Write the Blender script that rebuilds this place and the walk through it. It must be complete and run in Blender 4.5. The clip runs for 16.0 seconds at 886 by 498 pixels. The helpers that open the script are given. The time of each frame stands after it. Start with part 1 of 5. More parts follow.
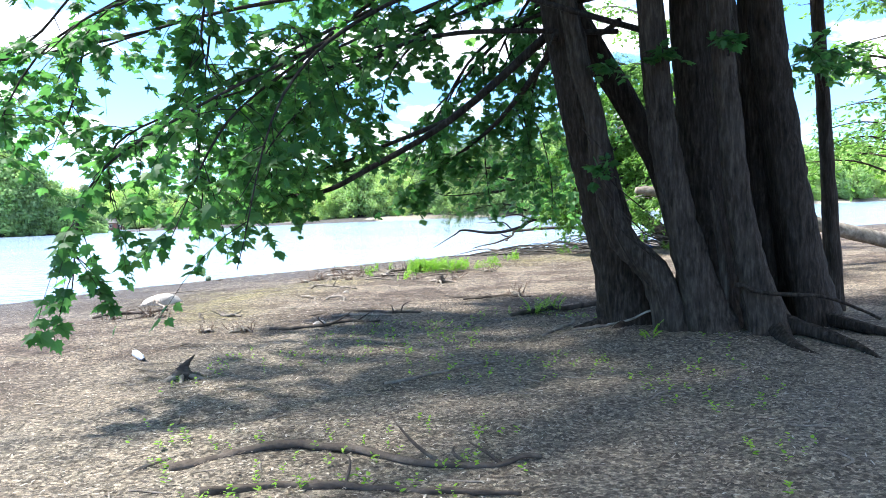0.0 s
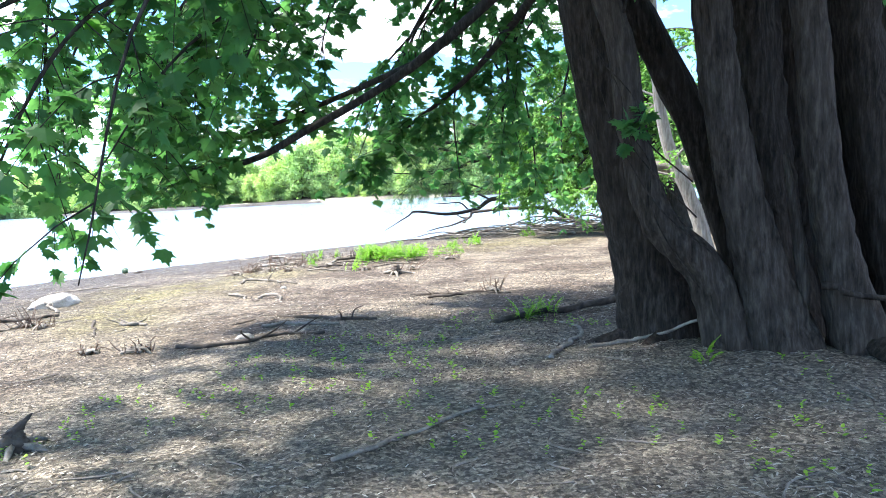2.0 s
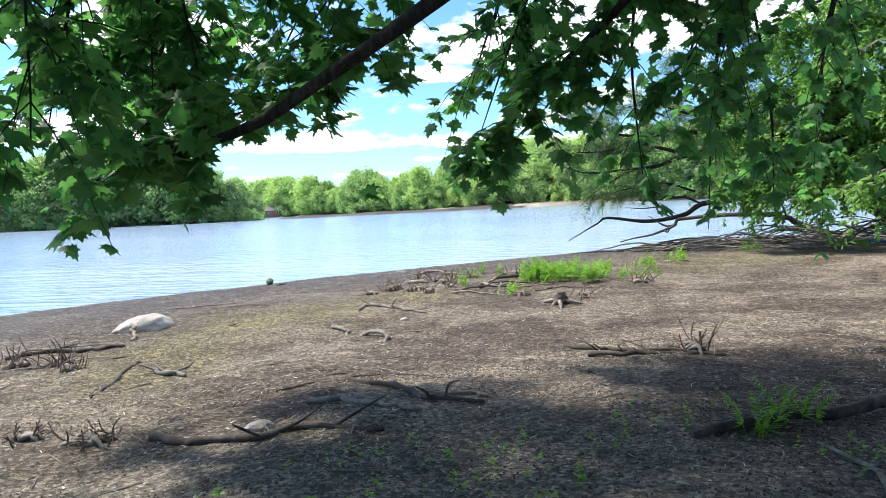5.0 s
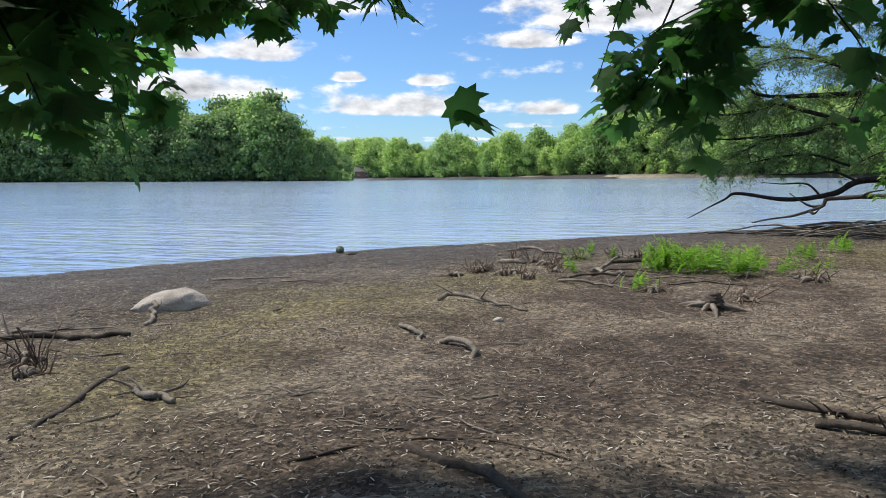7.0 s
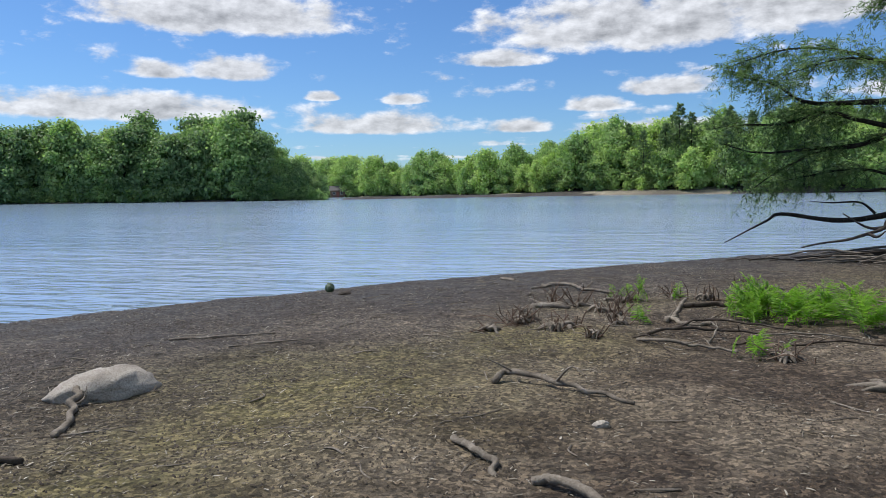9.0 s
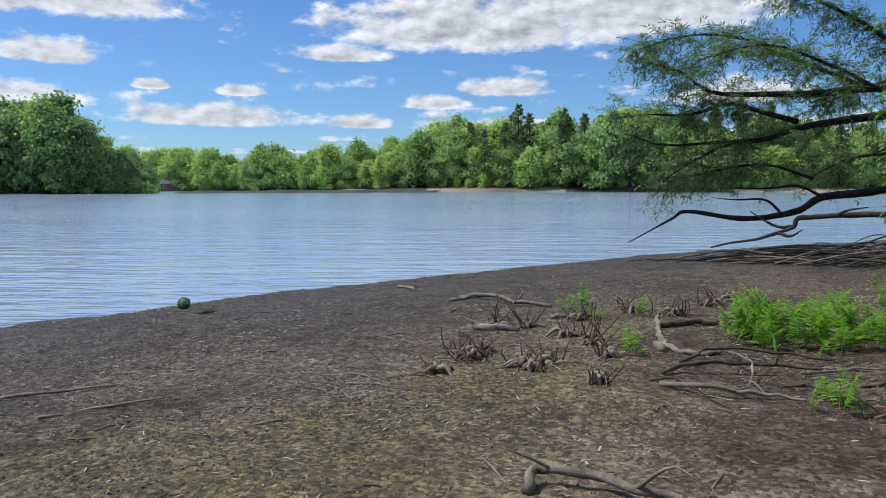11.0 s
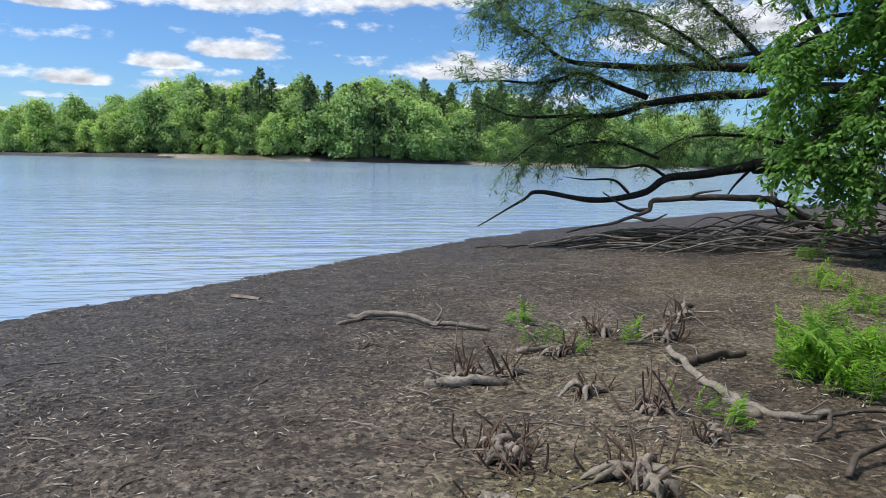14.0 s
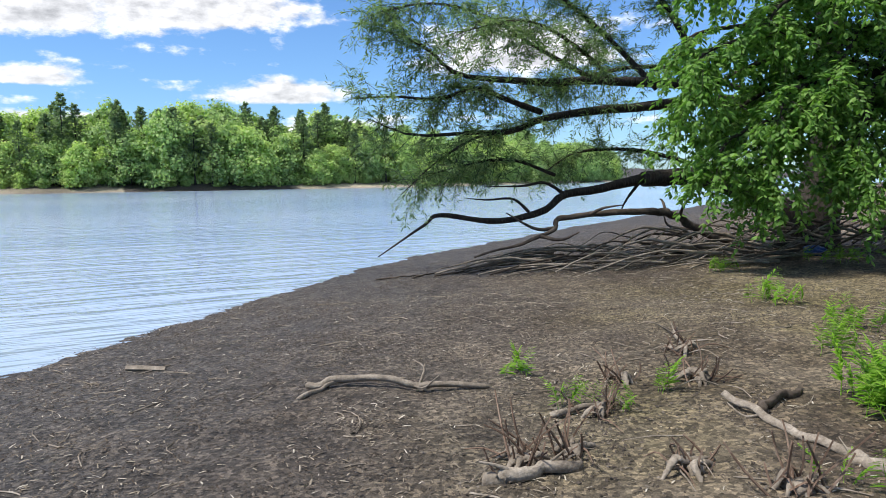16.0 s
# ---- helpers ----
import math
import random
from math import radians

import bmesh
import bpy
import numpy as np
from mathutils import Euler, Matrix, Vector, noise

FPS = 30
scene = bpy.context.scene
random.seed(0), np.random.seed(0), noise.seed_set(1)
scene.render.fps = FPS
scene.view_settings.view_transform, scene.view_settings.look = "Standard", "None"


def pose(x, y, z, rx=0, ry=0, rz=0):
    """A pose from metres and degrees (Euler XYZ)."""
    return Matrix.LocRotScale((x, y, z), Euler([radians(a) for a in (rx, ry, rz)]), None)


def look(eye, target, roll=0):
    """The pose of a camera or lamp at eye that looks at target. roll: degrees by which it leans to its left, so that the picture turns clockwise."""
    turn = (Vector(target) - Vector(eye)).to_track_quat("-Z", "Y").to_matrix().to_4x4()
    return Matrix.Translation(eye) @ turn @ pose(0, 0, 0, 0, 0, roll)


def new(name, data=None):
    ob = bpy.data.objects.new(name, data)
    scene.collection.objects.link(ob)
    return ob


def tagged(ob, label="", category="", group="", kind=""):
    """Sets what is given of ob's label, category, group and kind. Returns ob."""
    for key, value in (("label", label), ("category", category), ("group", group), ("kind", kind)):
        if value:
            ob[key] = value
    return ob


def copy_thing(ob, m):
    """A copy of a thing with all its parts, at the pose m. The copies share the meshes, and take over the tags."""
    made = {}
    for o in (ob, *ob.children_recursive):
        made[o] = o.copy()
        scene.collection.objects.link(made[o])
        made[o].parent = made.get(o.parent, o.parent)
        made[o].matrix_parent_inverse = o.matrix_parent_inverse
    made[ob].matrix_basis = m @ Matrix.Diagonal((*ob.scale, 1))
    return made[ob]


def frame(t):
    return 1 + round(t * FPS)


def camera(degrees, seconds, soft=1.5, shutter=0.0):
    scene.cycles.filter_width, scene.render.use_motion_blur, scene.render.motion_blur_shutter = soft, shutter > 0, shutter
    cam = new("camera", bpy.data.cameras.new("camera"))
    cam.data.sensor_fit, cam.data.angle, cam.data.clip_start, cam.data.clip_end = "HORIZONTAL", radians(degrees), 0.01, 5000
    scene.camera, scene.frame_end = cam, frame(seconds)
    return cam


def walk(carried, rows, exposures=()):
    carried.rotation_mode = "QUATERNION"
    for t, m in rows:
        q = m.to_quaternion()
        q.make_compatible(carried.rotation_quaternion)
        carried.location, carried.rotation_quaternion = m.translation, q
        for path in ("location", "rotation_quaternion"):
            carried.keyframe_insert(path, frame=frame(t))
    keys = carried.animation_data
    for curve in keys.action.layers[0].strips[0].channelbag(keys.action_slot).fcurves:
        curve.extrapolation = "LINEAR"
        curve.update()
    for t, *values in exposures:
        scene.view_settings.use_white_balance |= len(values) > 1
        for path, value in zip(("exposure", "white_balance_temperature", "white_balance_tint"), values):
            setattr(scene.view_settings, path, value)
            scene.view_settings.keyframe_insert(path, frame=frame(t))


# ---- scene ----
cam = camera(61.3, 16.0, soft=0.9, shutter=0.0)
PATH = [
    (0, (-0.001, 0.236, 1.46), (0.0, 2.234, 1.362), -2.2),
    (0.5, (-0.069, 0.916, 1.41), (-0.08, 2.913, 1.306), -2.3),
    (1, (-0.209, 1.597, 1.435), (-0.184, 3.593, 1.302), -3.1),
    (1.5, (-0.284, 2.239, 1.432), (-0.189, 4.231, 1.28), -3.4),
    (2, (-0.19, 2.894, 1.424), (-0.048, 4.883, 1.269), -2.7),
    (2.5, (-0.022, 3.551, 1.417), (0.13, 5.539, 1.262), -2.5),
    (3, (0.241, 4.184, 1.389), (0.256, 6.178, 1.241), -1.3),
    (3.5, (0.433, 4.798, 1.356), (0.334, 6.792, 1.238), -1.9),
    (4, (0.608, 5.484, 1.367), (0.378, 7.468, 1.254), -2.3),
    (6.5, (-0.144, 8.83, 1.273), (-0.679, 10.749, 1.1), -1.5),
    (7, (-0.382, 9.523, 1.267), (-1.001, 11.415, 1.066), -0.3),
    (7.5, (-0.683, 10.145, 1.286), (-1.438, 11.991, 1.13), 0.8),
    (8, (-1.076, 10.743, 1.309), (-1.885, 12.566, 1.162), 0.2),
    (8.5, (-1.475, 11.299, 1.324), (-2.167, 13.169, 1.161), -0.8),
    (9, (-1.834, 11.916, 1.335), (-2.391, 13.831, 1.181), -0.8),
    (11.5, (-3.592, 14.768, 1.214), (-3.627, 16.76, 1.045), -0.4),
    (12, (-3.894, 15.259, 1.202), (-3.825, 17.25, 1.033), -1.1),
    (12.5, (-4.161, 15.749, 1.211), (-4.006, 17.737, 1.052), -1.5),
    (13, (-4.42, 16.265, 1.215), (-4.137, 18.239, 1.061), -0.7),
    (13.5, (-4.62, 16.779, 1.258), (-4.198, 18.725, 1.068), 1.0),
    (14, (-4.873, 17.254, 1.303), (-4.329, 19.163, 1.062), 1.4),
    (14.5, (-5.127, 17.746, 1.264), (-4.535, 19.634, 0.972), 0.6),
    (15, (-5.398, 18.182, 1.27), (-4.736, 20.046, 0.973), -0.7),
    (15.5, (-5.544, 18.595, 1.28), (-4.732, 20.402, 1.006), -1.2),
    (16, (-5.605, 18.94, 1.314), (-4.641, 20.682, 1.133), -0.8),
]
EXPOSURES = [(0, 2.35, 6150, 10), (1.5, 2.65, 6150, 10), (3.0, 2.75, 6150, 10), (4.2, 2.15, 6150, 10), (6.3, 0.95, 6650, 10), (9.0, 0.4, 6350, 10), (13.0, 0.45, 6200, 10), (16.0, 0.95, 6600, 10)]
walk(cam, [(t, look(e, a, r)) for t, e, a, r in PATH], EXPOSURES)

# ---------------------------------------------------------------- world, sun
WATER = -0.5
SUN_EL, SUN_AZ = 57.0, -80.0     # degrees; azimuth from +y, clockwise
world = bpy.data.worlds.new("sky")
scene.world = world
world.use_nodes = True


def build_world():
    nt = world.node_tree
    nt.nodes.clear()
    N, L = nt.nodes.new, nt.links.new

    def m(op, a, b=None, c=None):
        n = N("ShaderNodeMath")
        n.operation = op
        for i, v in enumerate((a, b, c)):
            if v is None:
                continue
            if isinstance(v, (int, float)):
                n.inputs[i].default_value = v
            else:
                L(v, n.inputs[i])
        return n.outputs[0]

    sky = N("ShaderNodeTexSky")
    sky.sky_type, sky.sun_disc = "NISHITA", False
    sky.sun_elevation, sky.sun_rotation = radians(SUN_EL), radians(SUN_AZ)
    sky.air_density, sky.dust_density, sky.ozone_density = 1.0, 0.25, 2.5
    tc = N("ShaderNodeTexCoord")
    sep = N("ShaderNodeSeparateXYZ")
    L(tc.outputs["Generated"], sep.inputs[0])
    az = m("MULTIPLY", m("ARCTAN2", sep.outputs[0], sep.outputs[1]), 180 / math.pi)
    el = m("MULTIPLY", m("ARCSINE", sep.outputs[2]), 180 / math.pi)
    # a flat cloud layer: the direction thrown on a plane overhead
    up = m("ADD", m("MAXIMUM", sep.outputs[2], 0.0), 0.06)
    cx, cy = m("DIVIDE", sep.outputs[0], up), m("DIVIDE", sep.outputs[1], up)
    comb = N("ShaderNodeCombineXYZ")
    L(m("MULTIPLY", az, 0.15), comb.inputs[0])
    L(m("MULTIPLY", el, 0.3), comb.inputs[1])
    fine = N("ShaderNodeTexNoise")
    fine.inputs["Scale"].default_value, fine.inputs["Detail"].default_value, fine.inputs["Roughness"].default_value = 2.2, 7.0, 0.6
    L(comb.outputs[0], fine.inputs["Vector"])
    layer = N("ShaderNodeCombineXYZ")
    L(cx, layer.inputs[0]), L(cy, layer.inputs[1])
    lifted = N("ShaderNodeCombineXYZ")
    L(m("MULTIPLY", m("SUBTRACT", az, 0.5), 0.15), lifted.inputs[0])
    L(m("MULTIPLY", m("ADD", el, 0.45), 0.3), lifted.inputs[1])
    relief = N("ShaderNodeTexNoise")
    relief.inputs["Scale"].default_value, relief.inputs["Detail"].default_value, relief.inputs["Roughness"].default_value = 2.2, 7.0, 0.6
    L(lifted.outputs[0], relief.inputs["Vector"])
    broad = N("ShaderNodeTexNoise")
    broad.inputs["Scale"].default_value, broad.inputs["Detail"].default_value = 0.9, 5.0
    L(layer.outputs[0], broad.inputs["Vector"])
    # cumulus banks over the lake: centre azimuth, elevation, half width, half height
    banks = ((-32, 13.2, 12, 2.6), (-31.5, 9.2, 4, 1.4), (-36.5, 8.9, 3, 1.0), (-39, 6.3, 14, 1.5), (-21, 5.2, 8, 1.2),
             (-19, 7.0, 2, 0.6), (-25, 7.2, 1.6, 0.5), (-1, 12.4, 15, 3.3), (-11.5, 9.9, 4, 1.0), (0.5, 7.5, 4.2, 1.1),
             (-4.5, 6.4, 3, 0.9), (-10, 4.9, 2.8, 0.8), (0, 4.6, 8, 0.7), (17, 6.7, 6, 1.3), (21, 4.3, 6, 1.0), (11, 13, 11, 3), (35, 10, 9, 3))
    best = None
    for a, e, w, h in banks:
        dx, dy = m("DIVIDE", m("SUBTRACT", az, a), w), m("DIVIDE", m("SUBTRACT", el, e - 0.35 * h), h)
        dy = m("MAXIMUM", m("MULTIPLY", dy, 0.8), m("MULTIPLY", dy, -2.2))     # flat base, piled top
        d = m("SUBTRACT", 1.0, m("SQRT", m("ADD", m("MULTIPLY", dx, dx), m("MULTIPLY", dy, dy))))
        best = d if best is None else m("MAXIMUM", best, d)
    # unseen clouds above the view, thickened as added fill light
    high = m("MULTIPLY", m("SUBTRACT", broad.outputs[0], 0.43), m("MULTIPLY", m("SUBTRACT", el, 17.0), 0.25))
    field = m("ADD", m("MAXIMUM", m("MULTIPLY", m("MAXIMUM", best, -1.5), 1.4), m("MINIMUM", high, 0.6)), m("MULTIPLY", m("SUBTRACT", fine.outputs[0], 0.52), 2.2))
    mask = N("ShaderNodeMapRange")
    mask.interpolation_type = "SMOOTHSTEP"
    mask.inputs["From Min"].default_value, mask.inputs["From Max"].default_value = 0.0, 0.6
    L(field, mask.inputs["Value"])
    tone = N("ShaderNodeMapRange")
    tone.inputs["From Min"].default_value, tone.inputs["From Max"].default_value = 0.2, 1.5
    tone.inputs["To Min"].default_value, tone.inputs["To Max"].default_value = 0.62, 0.41
    L(field, tone.inputs["Value"])
    white = N("ShaderNodeCombineColor")
    for i, k in enumerate((1.0, 1.01, 1.04)):
        L(m("MULTIPLY", m("ADD", tone.outputs[0], m("MULTIPLY", m("SUBTRACT", fine.outputs[0], relief.outputs[0]), 1.1)), k), white.inputs[i])
    blue = N("ShaderNodeMix")
    blue.data_type, blue.blend_type = "RGBA", "MULTIPLY"
    blue.inputs["Factor"].default_value = 1.0
    L(sky.outputs[0], blue.inputs["A"])
    blue.inputs["B"].default_value = (0.046, 0.065, 0.089, 1)
    mix = N("ShaderNodeMix")
    mix.data_type = "RGBA"
    L(m("MULTIPLY", mask.outputs[0], 0.93), mix.inputs["Factor"])
    L(blue.outputs["Result"], mix.inputs["A"])
    L(white.outputs[0], mix.inputs["B"])
    bg = N("ShaderNodeBackground")
    L(mix.outputs["Result"], bg.inputs["Color"])
    out = N("ShaderNodeOutputWorld")
    L(bg.outputs[0], out.inputs["Surface"])


build_world()
sun = bpy.data.lights.new("sun", "SUN")
sun.energy, sun.angle, sun.color = 2.9, radians(5), (1.0, 0.95, 0.87)
sun_ob = new("sun", sun)
saz, sel = radians(SUN_AZ), radians(SUN_EL)
sun_ob.matrix_world = look((0, 0, 60), (-math.sin(saz) * math.cos(sel) * 10, -math.cos(saz) * math.cos(sel) * 10, 60 - math.sin(sel) * 10))


# ---------------------------------------------------------------- materials
class Mat:
    """A small wrapper over a Principled material's node tree."""

    def __init__(self, name, rough=0.8, spec=0.3):
        self.mat = bpy.data.materials.new(name)
        self.mat.use_nodes = True
        self.nt = self.mat.node_tree
        self.bsdf = self.nt.nodes["Principled BSDF"]
        self.out = self.nt.nodes["Material Output"]
        self.bsdf.inputs["Roughness"].default_value = rough
        self.bsdf.inputs["Specular IOR Level"].default_value = spec

    def node(self, kind, **ins):
        n = self.nt.nodes.new(kind)
        for k, v in ins.items():
            self.put(v, n.inputs[k.replace("_", " ")])
        return n

    def put(self, v, socket):
        if isinstance(v, bpy.types.NodeSocket):
            self.nt.links.new(v, socket)
        else:
            socket.default_value = v

    def pos(self, scale=(1, 1, 1), obj=False):
        src = self.node("ShaderNodeTexCoord").outputs["Object"] if obj else self.node("ShaderNodeNewGeometry").outputs["Position"]
        mp = self.node("ShaderNodeMapping")
        self.put(src, mp.inputs["Vector"])
        mp.inputs["Scale"].default_value = scale
        return mp.outputs[0]

    def noise(self, vec, scale, detail=4.0, rough=0.55):
        return self.node("ShaderNodeTexNoise", Vector=vec, Scale=scale, Detail=detail, Roughness=rough).outputs["Fac"]

    def ramp(self, fac, stops):
        n = self.node("ShaderNodeValToRGB", Fac=fac)
        e = n.color_ramp.elements
        while len(e) < len(stops):
            e.new(0.5)
        for el, (p, c) in zip(e, stops):
            el.position, el.color = p, (*c, 1) if len(c) == 3 else c
        return n.outputs["Color"]

    def mix(self, fac, a, b, mode="MIX"):
        n = self.nt.nodes.new("ShaderNodeMix")
        n.data_type, n.blend_type = "RGBA", mode
        for k, v in (("Factor", fac), ("A", a), ("B", b)):
            if isinstance(v, tuple) and len(v) == 3:
                v = (*v, 1)
            sock = [s for s in n.inputs if s.name == k and s.type == ("VALUE" if k == "Factor" else "RGBA")][0]
            self.put(v, sock)
        return [s for s in n.outputs if s.type == "RGBA"][0]

    def math(self, op, a, b):
        n = self.nt.nodes.new("ShaderNodeMath")
        n.operation = op
        self.put(a, n.inputs[0])
        self.put(b, n.inputs[1])
        return n.outputs[0]

    def bump(self, height, strength, dist):
        b = self.node("ShaderNodeBump", Strength=strength, Distance=dist, Height=height)
        self.put(b.outputs[0], self.bsdf.inputs["Normal"])
        return b

    def base(self, c):
        self.put((*c, 1) if isinstance(c, tuple) and len(c) == 3 else c, self.bsdf.inputs["Base Color"])
        return self


def mat_ground():
    m = Mat("shore_mud", 0.85, 0.25)
    p = m.pos()
    zone = m.node("ShaderNodeVertexColor")
    zone.layer_name = "zone"
    s = m.node("ShaderNodeSeparateColor", Color=zone.outputs[0])
    wet, moss, duff = s.outputs
    big, mid, fine = m.noise(p, 0.55, 4), m.noise(p, 4.0, 6, 0.65), m.noise(p, 38.0, 5, 0.7)
    mud = m.ramp(mid, [(0.3, (0.045, 0.033, 0.024)), (0.5, (0.098, 0.073, 0.053)), (0.7, (0.18, 0.14, 0.104))])
    mud = m.mix(m.ramp(fine, [(0.35, (1, 1, 1)), (0.62, (0, 0, 0))]), mud, m.mix(0.5, mud, (0.055, 0.043, 0.036)))
    dry = m.ramp(mid, [(0.3, (0.15, 0.122, 0.09)), (0.7, (0.27, 0.222, 0.168))])
    c = m.mix(m.ramp(big, [(0.44, (0, 0, 0)), (0.58, (0.85, 0.85, 0.85))]), mud, dry)
    leafy = m.ramp(fine, [(0.32, (0.075, 0.06, 0.046)), (0.5, (0.185, 0.158, 0.122)), (0.68, (0.36, 0.32, 0.255))])
    c = m.mix(m.math("MULTIPLY", duff, 0.85), c, leafy)
    mossy = m.ramp(m.noise(p, 9.0, 5, 0.7), [(0.3, (0.10, 0.09, 0.038)), (0.7, (0.25, 0.215, 0.105))])
    c = m.mix(m.math("MULTIPLY", moss, m.ramp(mid, [(0.3, (0.3, 0.3, 0.3)), (0.6, (1, 1, 1))])), c, mossy)
    dark = m.ramp(mid, [(0.3, (0.043, 0.039, 0.036)), (0.7, (0.105, 0.094, 0.086))])
    c = m.mix(wet, c, dark)
    sand = m.node("ShaderNodeVertexColor")
    sand.layer_name = "sand"
    c = m.mix(m.node("ShaderNodeSeparateColor", Color=sand.outputs[0]).outputs[0], c, m.ramp(mid, [(0.3, (0.33, 0.29, 0.22)), (0.7, (0.52, 0.47, 0.37))]))
    drift = m.node("ShaderNodeMapping", Vector=p)
    drift.inputs["Rotation"].default_value = (0, 0, radians(-47))
    drift.inputs["Scale"].default_value = (0.8, 1.5, 1.0)
    lines = m.noise(drift.outputs[0], 3.4, 6, 0.7)
    c = m.mix(0.5, c, m.ramp(lines, [(0.36, (0.5, 0.48, 0.46)), (0.5, (1.0, 1.0, 1.0)), (0.66, (1.3, 1.28, 1.24))]), "MULTIPLY")
    crumbs = m.node("ShaderNodeTexVoronoi", Vector=p, Scale=34.0)
    grit = m.node("ShaderNodeSeparateColor", Color=crumbs.outputs["Color"]).outputs[0]
    c = m.mix(0.9, c, m.ramp(grit, [(0.0, (0.32, 0.32, 0.32)), (0.6, (0.95, 0.95, 0.95)), (1.0, (1.9, 1.86, 1.78))]), "MULTIPLY")
    c = m.mix(0.8, c, m.ramp(m.noise(p, 110.0, 3, 0.7), [(0.3, (0.5, 0.5, 0.5)), (0.7, (1.5, 1.5, 1.5))]), "MULTIPLY")
    m.base(c)
    m.put(m.math("SUBTRACT", 0.9, m.math("MULTIPLY", wet, 0.25)), m.bsdf.inputs["Roughness"])
    clods = m.node("ShaderNodeTexVoronoi", Vector=p, Scale=16.0).outputs["Distance"]
    h = m.math("ADD", m.math("ADD", m.math("MULTIPLY", mid, 0.6), m.math("MULTIPLY", fine, 0.3)), m.math("MULTIPLY", clods, 0.25))
    h = m.math("ADD", h, m.math("MULTIPLY", grit, 0.22))
    m.bump(h, 1.0, 0.09)
    return m.mat


def mat_water():
    m = Mat("lake_water", 0.12, 0.5)
    m.bsdf.inputs["IOR"].default_value = 1.33
    p = m.pos((1.0, 1.0, 1.0))
    mp = m.node("ShaderNodeMapping", Vector=p)
    mp.inputs["Rotation"].default_value = (0, 0, radians(-22))
    mp.inputs["Scale"].default_value = (0.22, 1.0, 1.0)
    w = m.noise(mp.outputs[0], 1.5, 3, 0.5)
    mp2 = m.node("ShaderNodeMapping", Vector=p)
    mp2.inputs["Rotation"].default_value = (0, 0, radians(-10))
    mp2.inputs["Scale"].default_value = (0.4, 1.5, 1.0)
    w2 = m.noise(mp2.outputs[0], 3.2, 2, 0.45)
    sky_tone = m.noise(m.pos((0.02, 0.06, 1)), 1.0, 3)
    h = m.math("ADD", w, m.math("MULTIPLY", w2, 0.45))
    # pale blue in the base colour stands in for part of the reflected sky
    m.base(m.mix(m.ramp(sky_tone, [(0.35, (0, 0, 0)), (0.65, (1, 1, 1))]), (0.25, 0.345, 0.475), (0.34, 0.435, 0.57)))
    m.bump(h, 1.0, 0.1)
    return m.mat


def mat_bark(name, dark, mid, light, scale=1.0):
    m = Mat(name, 0.9, 0.15)
    p = m.pos((1, 1, 0.16))
    ridges = m.noise(p, 26.0 * scale, 5, 0.65)
    patch = m.noise(m.pos(), 2.2 * scale, 4, 0.6)
    c = m.ramp(ridges, [(0.32, dark), (0.5, mid), (0.7, light)])
    c = m.mix(m.ramp(patch, [(0.4, (0, 0, 0)), (0.7, (0.55, 0.55, 0.55))]), c, m.mix(0.5, c, light))
    m.base(c)
    m.bump(ridges, 0.9, 0.03 / scale)
    return m.mat


def mat_leaf(name, dark, light, trans=0.45, yellow=None, rough=0.5):
    m = Mat(name, rough, 0.35)
    r = m.node("ShaderNodeNewGeometry").outputs["Random Per Island"]
    stops = [(0.0, dark), (0.75, light)] + ([(1.0, yellow)] if yellow else [])
    c = m.ramp(r, stops)
    c = m.mix(m.math("MULTIPLY", m.noise(m.pos(), 1.3, 3), 0.6), c, m.mix(1.0, c, (0.62, 0.7, 0.6), "MULTIPLY"))
    m.base(c)
    t = m.node("ShaderNodeBsdfTranslucent", Color=m.mix(1.0, c, (1.16, 1.32, 0.8), "MULTIPLY"))
    s = m.node("ShaderNodeMixShader")
    s.inputs[0].default_value = trans
    m.put(m.bsdf.outputs[0], s.inputs[1])
    m.put(t.outputs[0], s.inputs[2])
    m.put(s.outputs[0], m.out.inputs["Surface"])
    return m.mat


def mat_wood(name, dark, mid, light):
    m = Mat(name, 0.85, 0.2)
    p = m.pos((1, 1, 1))
    a, b = m.noise(p, 7.0, 5, 0.6), m.noise(p, 55.0, 4, 0.65)
    c = m.ramp(a, [(0.3, dark), (0.52, mid), (0.72, light)])
    c = m.mix(m.ramp(b, [(0.35, (0.6, 0.6, 0.6)), (0.6, (0, 0, 0))]), c, m.mix(0.6, c, (0.05, 0.04, 0.03)))
    m.base(c)
    m.bump(m.math("ADD", a, m.math("MULTIPLY", b, 0.5)), 0.8, 0.02)
    return m.mat


def mat_island(name, stops, rough=0.85):
    m = Mat(name, rough, 0.2)
    c = m.ramp(m.node("ShaderNodeNewGeometry").outputs["Random Per Island"], stops)
    c = m.mix(m.ramp(m.noise(m.pos(), 30.0, 4), [(0.35, (0.7, 0.7, 0.7)), (0.6, (0, 0, 0))]), c, m.mix(0.5, c, (0.05, 0.04, 0.03)))
    m.base(c)
    return m.mat


def mat_rock():
    m = Mat("granite", 0.85, 0.25)
    p = m.pos()
    a, b = m.noise(p, 3.5, 5, 0.6), m.noise(p, 60.0, 4, 0.7)
    c = m.ramp(a, [(0.3, (0.32, 0.28, 0.235)), (0.55, (0.47, 0.425, 0.37)), (0.75, (0.57, 0.53, 0.47))])
    c = m.mix(m.ramp(b, [(0.35, (0.55, 0.55, 0.55)), (0.55, (0, 0, 0))]), c, (0.16, 0.14, 0.12))
    m.base(c)
    m.bump(m.math("ADD", a, m.math("MULTIPLY", b, 0.3)), 0.8, 0.05)
    return m.mat


